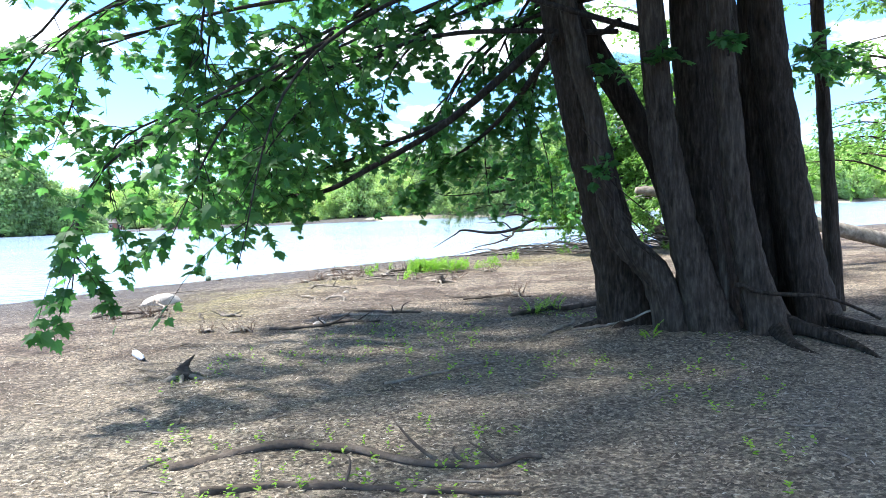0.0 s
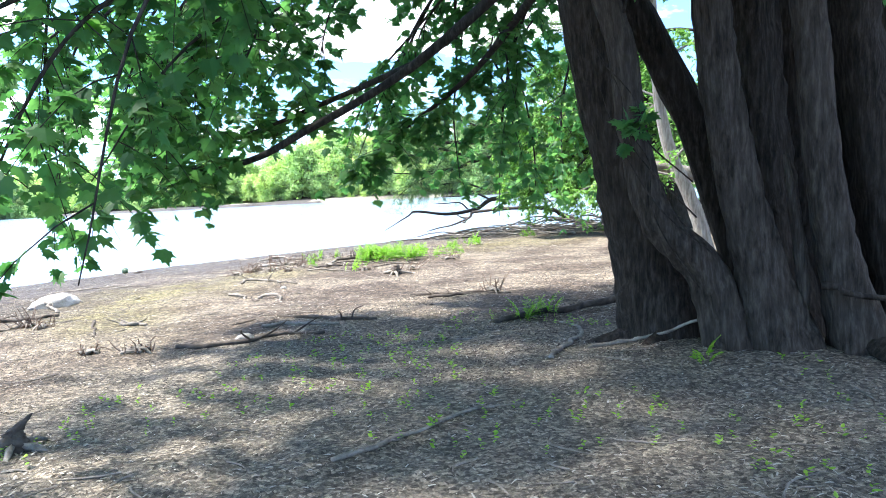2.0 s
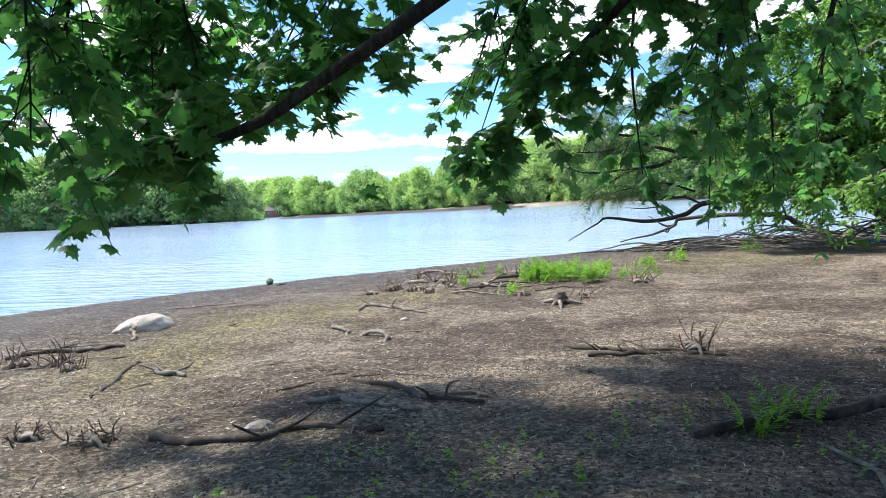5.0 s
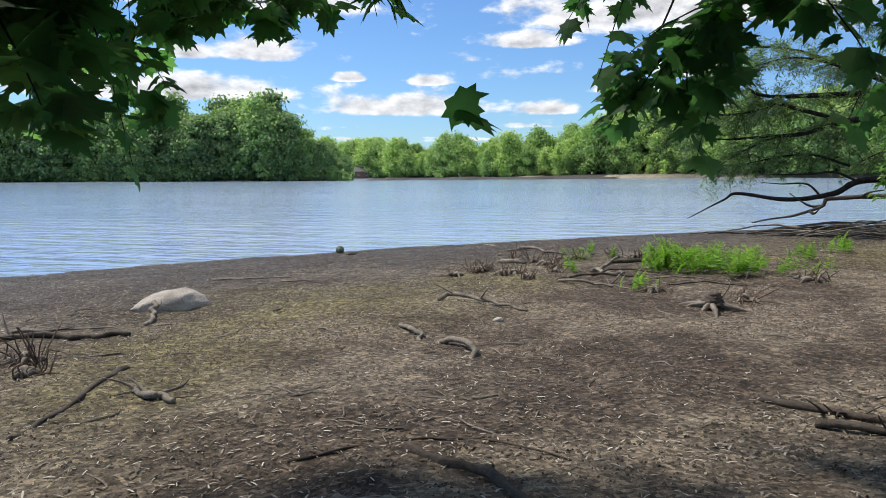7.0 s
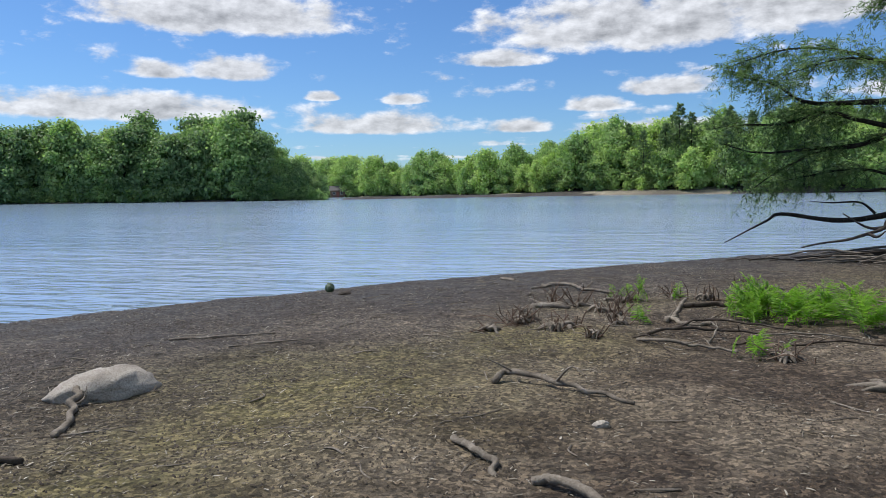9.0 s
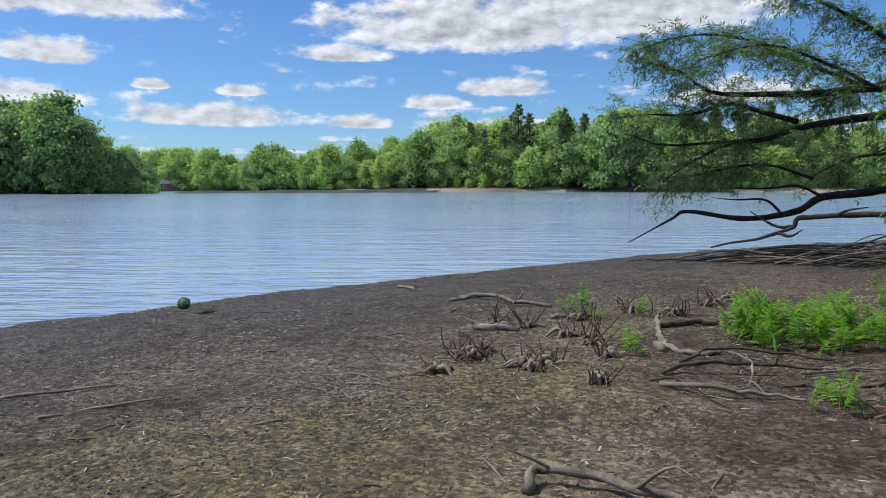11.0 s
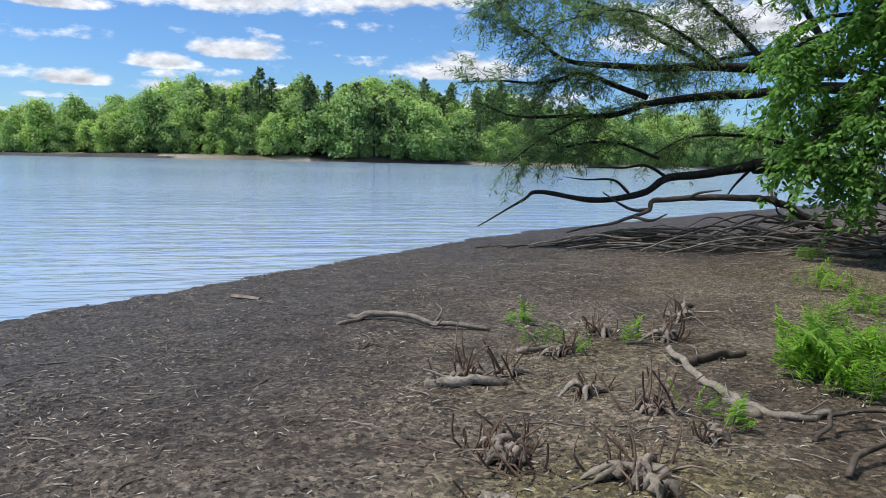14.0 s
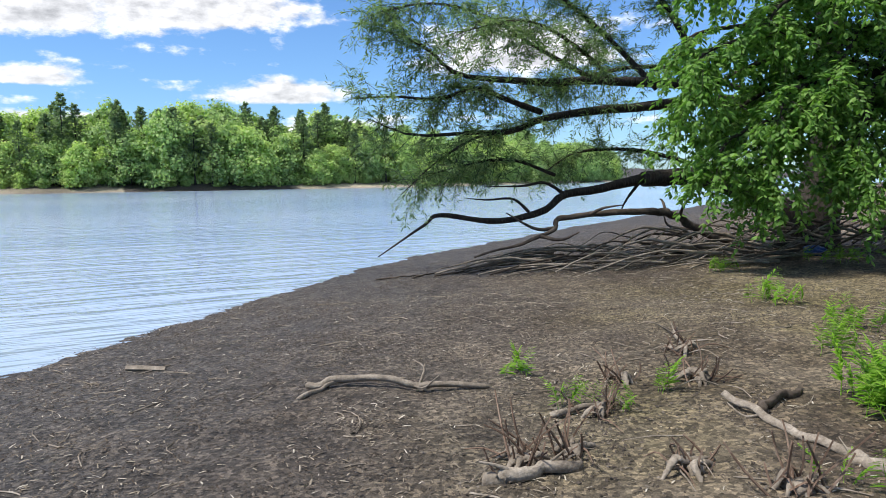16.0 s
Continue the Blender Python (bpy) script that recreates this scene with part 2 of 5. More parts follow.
def mat_plain(name, c, rough=0.6, spec=0.4, var=0.25):
    m = Mat(name, rough, spec)
    n = m.noise(m.pos(), 18.0, 4, 0.6)
    m.base(m.mix(n, c, tuple(v * (1 - var) for v in c)))
    m.bump(n, 0.25, 0.01)
    return m.mat


M_GROUND, M_WATER, M_ROCK = mat_ground(), mat_water(), mat_rock()
M_BARK = mat_bark("maple_bark", (0.010, 0.0072, 0.0052), (0.033, 0.024, 0.0175), (0.078, 0.060, 0.046))
# lighter copy of the maple bark: light on the front stems put into colour
M_BARK_LIT = mat_bark("lit_maple_bark", (0.014, 0.010, 0.007), (0.047, 0.035, 0.026), (0.105, 0.082, 0.064), 0.9)
M_BARK_DARK = mat_bark("willow_bark", (0.016, 0.014, 0.012), (0.035, 0.03, 0.027), (0.08, 0.07, 0.06))
M_BARK_PALE = mat_bark("pale_bark", (0.11, 0.095, 0.08), (0.22, 0.195, 0.17), (0.34, 0.315, 0.28))
M_MAPLE = mat_leaf("maple_leaf", (0.052, 0.145, 0.055), (0.11, 0.25, 0.092), 0.66, (0.165, 0.32, 0.11))
M_WILLOW = mat_leaf("willow_leaf", (0.085, 0.15, 0.06), (0.18, 0.265, 0.11), 0.48, (0.30, 0.37, 0.19))
M_ELDER = mat_leaf("box_elder_leaf", (0.10, 0.21, 0.045), (0.19, 0.36, 0.08), 0.5, (0.27, 0.44, 0.11))
M_FERN = mat_leaf("fern_green", (0.16, 0.31, 0.035), (0.28, 0.48, 0.06), 0.55, (0.38, 0.55, 0.09))
# air haze is put into these far greens: paler and greyer than near leaves
M_FAR_HAZY = [mat_leaf("hazy_leaf_dark", (0.15, 0.24, 0.11), (0.30, 0.41, 0.2), 0.52),
         mat_leaf("hazy_leaf_mid", (0.25, 0.37, 0.15), (0.45, 0.58, 0.25), 0.5),
         mat_leaf("hazy_leaf_bright", (0.36, 0.48, 0.17), (0.58, 0.69, 0.29), 0.5),
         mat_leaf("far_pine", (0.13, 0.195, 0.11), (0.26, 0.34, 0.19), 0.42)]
M_WOOD = mat_wood("driftwood", (0.12, 0.10, 0.08), (0.25, 0.215, 0.175), (0.40, 0.355, 0.30))
M_WOOD_DARK = mat_wood("dark_wood", (0.035, 0.028, 0.023), (0.085, 0.068, 0.055), (0.15, 0.125, 0.10))
M_STEM = mat_wood("dead_stem", (0.09, 0.058, 0.042), (0.17, 0.115, 0.085), (0.30, 0.23, 0.18))
M_LITTER = mat_island("litter", [(0.0, (0.07, 0.052, 0.04)), (0.45, (0.17, 0.14, 0.105)), (0.78, (0.32, 0.28, 0.22)), (1.0, (0.6, 0.56, 0.48))])
M_SAND = mat_plain("pale_sand", (0.42, 0.36, 0.27), 0.9, 0.2)


# ---------------------------------------------------------------- mesh helpers
RNG = np.random.default_rng(7)


def mesh_from(name, verts, faces, mat, smooth=False):
    me = bpy.data.meshes.new(name)
    me.from_pydata([tuple(v) for v in np.asarray(verts, float).tolist()], [], [tuple(f) for f in faces])
    if mat:
        me.materials.append(mat)
    if smooth:
        me.polygons.foreach_set("use_smooth", [True] * len(me.polygons))
    me.update()
    return me


def part(name, geo, mat, parent=None, label="", smooth=True):
    """One mesh object from (verts, faces), under its thing or part."""
    ob = new(name, mesh_from(name, geo[0], geo[1], mat, smooth))
    if parent is not None:
        ob.parent = parent
    if label:
        tagged(ob, label)
    return ob


def thing(name, label, category, at=(0, 0, 0), group="", kind=""):
    ob = new(name)
    ob.empty_display_size = 0.1
    ob.location = at
    return tagged(ob, label, category, group, kind)


def join(*geos):
    verts, faces, n = [], [], 0
    for v, f in geos:
        v = np.asarray(v, float)
        verts.append(v)
        faces += [tuple(i + n for i in q) for q in f]
        n += len(v)
    return (np.concatenate(verts) if verts else np.zeros((0, 3))), faces


def spline(points, n):
    """n points along a Catmull-Rom curve through points."""
    p = np.asarray(points, float)
    p = np.concatenate([[2 * p[0] - p[1]], p, [2 * p[-1] - p[-2]]])
    t = np.linspace(0, len(p) - 3 - 1e-6, n)
    i = t.astype(int)
    u = (t - i)[:, None]
    a, b, c, d = p[i], p[i + 1], p[i + 2], p[i + 3]
    return 0.5 * (2 * b + (c - a) * u + (2 * a - 5 * b + 4 * c - d) * u**2 + (3 * b - a - 3 * c + d) * u**3)


def tube(points, radii, sides=8, n=None, rough=0.08, seed=0, flare=0.0):
    """A bark-like tube along a curve, with uneven girth and closed ends."""
    rng = np.random.default_rng(seed + 11)
    n = n or max(4, 4 * len(points))
    c = spline(points, n)
    r = np.interp(np.linspace(0, 1, n), np.linspace(0, 1, len(radii)), radii)
    tan = np.gradient(c, axis=0)
    tan /= np.linalg.norm(tan, axis=1)[:, None] + 1e-9
    ref = np.array([0.31, 0.87, 0.38]) if abs(tan[0][2]) > 0.6 else np.array([0.0, 0.0, 1.0])
    s1 = np.cross(tan, ref)
    s1 /= np.linalg.norm(s1, axis=1)[:, None] + 1e-9
    s2 = np.cross(tan, s1)
    ang = np.linspace(0, 2 * np.pi, sides, endpoint=False)
    lobes = 1 + rough * (np.sin(ang * 3 + rng.uniform(0, 6)) * 0.7 + np.sin(ang * 5 + rng.uniform(0, 6)) * 0.4)
    wob = 1 + rough * rng.normal(0, 0.5, (n, sides))
    if flare:
        k = np.exp(-np.linspace(0, 1, n) * 9)[:, None]
        wob = wob * (1 + flare * k * (0.6 + 0.6 * np.abs(np.sin(ang * 2.5 + rng.uniform(0, 6)))))
    rr = r[:, None] * lobes[None] * wob
    v = c[:, None] + rr[..., None] * (np.cos(ang)[None, :, None] * s1[:, None] + np.sin(ang)[None, :, None] * s2[:, None])
    v = v.reshape(-1, 3)
    f = []
    for i in range(n - 1):
        for j in range(sides):
            k = (j + 1) % sides
            f.append((i * sides + j, i * sides + k, (i + 1) * sides + k, (i + 1) * sides + j))
    f.append(tuple(range(sides - 1, -1, -1)))
    f.append(tuple((n - 1) * sides + j for j in range(sides)))
    return v, f


def leaf_shape(kind):
    """A flat leaf one unit long, its stalk at the origin, pointing along +y."""
    if kind == "maple":
        half = [(0.24, -0.10), (0.30, 0.06), (0.54, 0.10), (0.42, 0.26), (0.60, 0.52), (0.36, 0.46), (0.24, 0.56), (0.26, 0.78), (0.12, 0.74)]
        out = [(0, 0)] + half + [(0, 1.05)] + [(-x, y) for x, y in reversed(half)]
        v = [(0, 0.36, 0.0)] + [(x, y, -0.22 * abs(x) - 0.12 * y * y) for x, y in out]
        n = len(out)
        return np.array(v), [(0, 1 + i, 1 + (i + 1) % n) for i in range(n)]
    if kind == "willow":
        v = [(0, 0, 0), (0.09, 0.35, 0.02), (0.06, 0.7, 0), (0, 1, -0.08), (-0.06, 0.7, 0), (-0.09, 0.35, 0.02)]
        return np.array(v), [(0, 1, 5), (1, 2, 4, 5), (2, 3, 4)]
    if kind == "elder":
        v = [(0, 0, 0), (0.26, 0.3, -0.05), (0.2, 0.65, -0.04), (0, 1, -0.12), (-0.2, 0.65, -0.04), (-0.26, 0.3, -0.05), (0, 0.5, 0.03)]
        return np.array(v), [(6, i, (i + 1) % 6) for i in range(6)]
    if kind == "spray":
        return np.array([(0, 0, 0), (0.42, 0.45, 0.1), (0.05, 1.0, -0.05), (-0.4, 0.5, 0.06)]), [(0, 1, 2, 3)]
    v = [(0, 0, 0), (0.5, 0.22, 0.08), (0.42, 0.75, -0.05), (0, 1.0, 0.06), (-0.5, 0.7, -0.06), (-0.4, 0.2, 0.03)]
    return np.array(v), [(0, 1, 2, 3), (0, 3, 4, 5)]


def scatter_leaves(kind, at, ahead, up, size):
    """Leaves at points, each with its own heading, face direction and size."""
    tv, tf = leaf_shape(kind)
    y = ahead / (np.linalg.norm(ahead, axis=1)[:, None] + 1e-9)
    x = np.cross(y, up)
    x /= np.linalg.norm(x, axis=1)[:, None] + 1e-9
    z = np.cross(x, y)
    v = at[:, None] + size[:, None, None] * (tv[None, :, :1] * x[:, None] + tv[None, :, 1:2] * y[:, None] + tv[None, :, 2:] * z[:, None])
    k = len(tv)
    faces = [tuple(i * k + j for j in q) for i in range(len(at)) for q in tf]
    return v.reshape(-1, 3), faces


def unit(a):
    return a / (np.linalg.norm(a, axis=-1, keepdims=True) + 1e-9)


def vnoise(x, y, seed=0):
    """Smooth value noise on the plane, about -1 to 1."""
    xi, yi = np.floor(x).astype(np.int64), np.floor(y).astype(np.int64)
    u, v = x - xi, y - yi
    u, v = u * u * (3 - 2 * u), v * v * (3 - 2 * v)

    def h(a, b):
        n = (a * 374761393 + b * 668265263 + seed * 974711) & 0xFFFFFFFF
        n = ((n ^ (n >> 13)) * 1274126177) & 0xFFFFFFFF
        return ((n ^ (n >> 16)) & 0xFFFF) / 32767.5 - 1.0

    return (h(xi, yi) * (1 - u) + h(xi + 1, yi) * u) * (1 - v) + (h(xi, yi + 1) * (1 - u) + h(xi + 1, yi + 1) * u) * v


# ---------------------------------------------------------------- ground and water
SHORE = np.array([(-60, -60), (-26, -6), (-17, 11), (-11.5, 20.1), (-9.5, 22.8), (-7.9, 25.0), (-6.2, 27.0), (-4.5, 28.8), (-2.5, 30.7),
                  (0, 32.8), (2, 34.7), (11.7, 41.0), (27.6, 50.5), (60, 69), (260, 170)], float)
FAR_SHORE = np.array([(-900, 330), (-260, 320), (-150, 295), (-75, 262), (-40, 244), (37, 231), (110, 240), (210, 285), (330, 380), (900, 700)], float)
ISLAND = np.array([(-86, 190), (-110, 176), (-150, 168), (-220, 150), (-330, 150), (-330, 230), (-220, 215), (-140, 205), (-104, 199)], float)


def line_distance(x, y, line, closed=False):
    """The distance to a polyline, and on which side (positive: to its right)."""
    best, side = np.full(x.shape, 1e9), np.zeros(x.shape)
    pts = np.concatenate([line, line[:1]]) if closed else line
    for a, b in zip(pts[:-1], pts[1:]):
        d = b - a
        t = np.clip(((x - a[0]) * d[0] + (y - a[1]) * d[1]) / (d @ d), 0, 1)
        px, py = x - a[0] - t * d[0], y - a[1] - t * d[1]
        q = np.hypot(px, py)
        s = np.sign(px * d[1] - py * d[0])
        side = np.where(q < best - 1e-9, s, side)
        best = np.minimum(best, q)
    return best * side


def height(x, y):
    """The ground's height: the near shore, the lake's bed, the island and the far bank."""
    x, y = np.asarray(x, float), np.asarray(y, float)
    d = line_distance(x, y, SHORE) + 0.25 * vnoise(x * 0.5, y * 0.5, 3) + 0.1 * vnoise(x * 2.1, y * 2.1, 4)
    land = WATER + 0.34 * (1 - np.exp(-np.maximum(d, 0) / 5.0))
    land = land - 0.11 * np.exp(-((x + 7) ** 2 + (y - 15.5) ** 2) / 14.0)
    land = land + 0.10 * np.exp(-((x - 3.2) ** 2 + (y - 9.5) ** 2) / 3.0)
    land = land + np.minimum(1, np.maximum(d, 0) / 3) * (0.035 * vnoise(x * 0.8, y * 0.8, 5) + 0.018 * vnoise(x * 2.7, y * 2.7, 6))
    near = np.maximum(np.abs(x + 2) / 14, np.abs(y - 16) / 22) < 1
    land = land + np.where(near & (d > -0.2), 0.009 * vnoise(x * 9, y * 9, 7) + 0.006 * vnoise(x * 19, y * 19, 8), 0)
    land = land + np.maximum(0, d - 25) * 0.03
    bed = WATER - np.minimum(2.0, 0.09 * np.maximum(-d, 0))
    z = np.where(d > 0, land, bed)
    far = -line_distance(x, y, FAR_SHORE)
    bank = WATER + 0.9 * (1 - np.exp(-np.maximum(far, 0) / 3)) + np.minimum(np.maximum(far - 6, 0) * 0.2, 10) * np.clip((x + 80) / 80, 0.15, 1)
    z = np.where(far > 0, np.maximum(z, bank), z)
    isl = line_distance(x, y, ISLAND, True)
    z = np.where(isl > 0, np.maximum(z, WATER + 0.6 * (1 - np.exp(-np.maximum(isl, 0) / 4))), z)
    return z


def ground_z(x, y):
    return float(height(np.array([x]), np.array([y]))[0])


def axis(lo, hi, fine, step, reach, grow=1.16):
    a = list(np.arange(lo, hi, fine))
    s, v = step, hi
    while v < reach[1]:
        a.append(v)
        v += s
        s *= grow
    s, v = step, lo - step
    while v > reach[0]:
        a.insert(0, v)
        v -= s
        s *= grow
    return np.array(a)


def build_ground():
    xs, ys = axis(-11, 6, 0.07, 0.1, (-2500, 2500), 1.07), axis(2, 32, 0.08, 0.1, (-1500, 3000), 1.06)
    gx, gy = np.meshgrid(xs, ys, indexing="ij")
    gz = height(gx, gy)
    nx, ny = gx.shape
    v = np.stack([gx, gy, gz], -1).reshape(-1, 3)
    i = (np.arange(nx - 1)[:, None] * ny + np.arange(ny - 1)[None]).reshape(-1)
    f = np.stack([i, i + ny, i + ny + 1, i + 1], -1)
    me = bpy.data.meshes.new("ground")
    me.vertices.add(len(v))
    me.vertices.foreach_set("co", v.astype(np.float32).ravel())
    me.loops.add(f.size)
    me.loops.foreach_set("vertex_index", f.astype(np.int32).ravel())
    me.polygons.add(len(f))
    me.polygons.foreach_set("loop_start", np.arange(0, f.size, 4, dtype=np.int32))
    me.polygons.foreach_set("use_smooth", np.ones(len(f), bool))
    me.update(calc_edges=True)
    x, y = v[:, 0], v[:, 1]
    d = line_distance(x, y, SHORE)
    wob = 0.7 * vnoise(x * 0.7, y * 0.7, 21) + 0.4 * vnoise(x * 2, y * 2, 22)
    wet = np.clip(1.35 - (d + wob) / 5.6, 0, 1) * np.clip(1.2 + vnoise(x * 1.5, y * 1.5, 23) * 0.5, 0, 1)
    blob = lambda cx, cy, rx, ry, turn: np.exp(-((((x - cx) * np.cos(turn) + (y - cy) * np.sin(turn)) / rx) ** 2 + ((-(x - cx) * np.sin(turn) + (y - cy) * np.cos(turn)) / ry) ** 2))
    moss = blob(-4.8, 15.0, 1.0, 2.3, 0.45) + 0.9 * blob(-5.2, 18.3, 1.9, 0.9, 0.5) + 0.6 * blob(-4.2, 17.5, 1.6, 1.2, 0) + blob(-3.3, 20.1, 0.7, 0.6, 0) + 0.7 * blob(-3.2, 19.3, 1.2, 1.0, 0) + 0.8 * blob(2.5, 25, 3.2, 2.2, 0.5) + 0.5 * blob(-2.6, 22.6, 1.2, 1.0, 0)
    moss = np.clip(moss * (1 + 0.6 * wob), 0, 1)
    duff = np.clip((1.3 - np.hypot((x - 0.8) / 4.6, (y - 6) / 5.2) + 0.3 * wob) * 2, 0, 1)
    col = np.stack([wet, moss, duff, np.ones_like(wet)], -1).astype(np.float32)
    att = me.color_attributes.new("zone", "FLOAT_COLOR", "POINT")
    att.data.foreach_set("color", col.ravel())
    far = -line_distance(x, y, FAR_SHORE)
    isl = line_distance(x, y, ISLAND, True)
    sandy = np.clip(((far > -1) & (far < 6)) * (0.85 + vnoise(x * 0.08, y * 0.08, 9)) + ((isl > -1) & (isl < 3)) * 0.35, 0, 1)
    att = me.color_attributes.new("sand", "FLOAT_COLOR", "POINT")
    att.data.foreach_set("color", np.stack([sandy, sandy, sandy, np.ones_like(sandy)], -1).astype(np.float32).ravel())
    me.materials.append(M_GROUND)
    tagged(new("ground", me), "brown muddy lake shore strewn with dead leaves and twigs", "ground", kind="structure")


build_ground()
wv = [(-2500, -200, WATER), (2500, -200, WATER), (2500, 3000, WATER), (-2500, 3000, WATER)]
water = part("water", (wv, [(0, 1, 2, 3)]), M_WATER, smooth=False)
tagged(water, "rippled blue lake water reflecting the sky", "lake", kind="structure")


# ---------------------------------------------------------------- distant woods
def far_tree(name, h, crown_r, base, mat, trunk_mat, seed, n=1500, leaf=0.75, label="", open_crown=0.0):
    """A broadleaf tree: tapered trunk, limbs, and a crown of clumps on uneven lobes."""
    rng = np.random.default_rng(seed)
    t = thing(name, label, "tree")
    part("trunk", tube([(0, 0, -1.0), (0.1, 0, h * 0.3), (rng.normal(0, 0.3), rng.normal(0, 0.3), h * 0.85)], [h * 0.017, h * 0.012, 0.04], 6, 8, 0.1, seed), trunk_mat, t)
    lobes, limbs = [], []
    count = 40
    for i in range(count):
        k = (i + 0.5) / count
        z = h * (base + (0.97 - base) * k)
        a = i * 2.4 + rng.uniform(0, 0.9)
        girth = (1 - abs(2 * k - 0.85) ** 2.4 * 0.62) if k > 0.42 else 0.8 + 0.45 * k
        r = crown_r * girth * rng.uniform(0.35, 1.0)
        c = np.array([np.cos(a) * r * 0.85, np.sin(a) * r * 0.85, z + rng.normal(0, 0.03 * h)])
        lobes.append((c, crown_r * rng.uniform(0.17, 0.36)))
        if i % 2 == 0:
            limbs.append(tube([(0, 0, z - h * 0.12), tuple(c * (0.5, 0.5, 1) - (0, 0, h * 0.03)), tuple(c)], [h * 0.006, h * 0.004, 0.02], 4, 6, 0.1, i))
    part("limb", join(*limbs), trunk_mat, t)
    pts, outs = [], []
    for c, r in lobes:
        d = unit(rng.normal(size=(int(n * r / (crown_r * 0.265) / count), 3)))
        rad = r * (0.45 + 0.95 * rng.random((len(d), 1)) ** 1.3) * (1 + 0.3 * np.sin(d[:, :1] * 7 + seed) * np.cos(d[:, 2:] * 6))
        pts.append(c + d * rad * (1.15, 1.15, 0.8))
        outs.append(d)
    pts, outs = np.concatenate(pts), np.concatenate(outs)
    up = unit(outs + rng.normal(0, 0.42, outs.shape) + (0, 0, 0.3))
    ahead = unit(np.cross(up, rng.normal(size=up.shape)))
    part("crown", scatter_leaves("spray", pts, ahead, up, leaf * rng.uniform(0.6, 1.3, len(pts))), mat, t, smooth=False)
    return t


def far_pine(name, h, seed, label):
    """A white pine: straight trunk with tiers of flat, ragged boughs."""
    rng = np.random.default_rng(seed)
    t = thing(name, label, "tree")
    part("trunk", tube([(0, 0, -1.0), (0, 0, h * 0.5), (0.1, 0, h)], [h * 0.016, h * 0.011, 0.03], 6, 8, 0.05, seed), M_BARK_DARK, t)
    pts, ahead = [], []
    for tier in range(15):
        k = tier / 14
        z = h * (0.28 + 0.72 * k)
        reach = h * 0.24 * (1 - k) ** 0.7 * (0.7 + 0.5 * (tier % 2)) + 0.35
        for b in range(7):
            a = rng.uniform(0, 6.28)
            L = reach * rng.uniform(0.55, 1.15)
            s = rng.uniform(0.12, 1, 16)
            q = np.stack([np.cos(a) * L * s, np.sin(a) * L * s, z + 0.12 * L * s + rng.normal(0, 0.2, 16)], -1)
            pts.append(q + rng.normal(0, 0.16, q.shape))
            ahead.append(np.tile((np.cos(a), np.sin(a), 0.45), (16, 1)) + rng.normal(0, 0.5, (16, 3)))
    pts, ahead = np.concatenate(pts), np.concatenate(ahead)
    up = unit(rng.normal(0, 0.35, pts.shape) + (0, 0, 1))
    part("crown", scatter_leaves("spray", pts, ahead, up, rng.uniform(0.5, 0.95, len(pts))), M_FAR_HAZY[3], t, smooth=False)
    return t


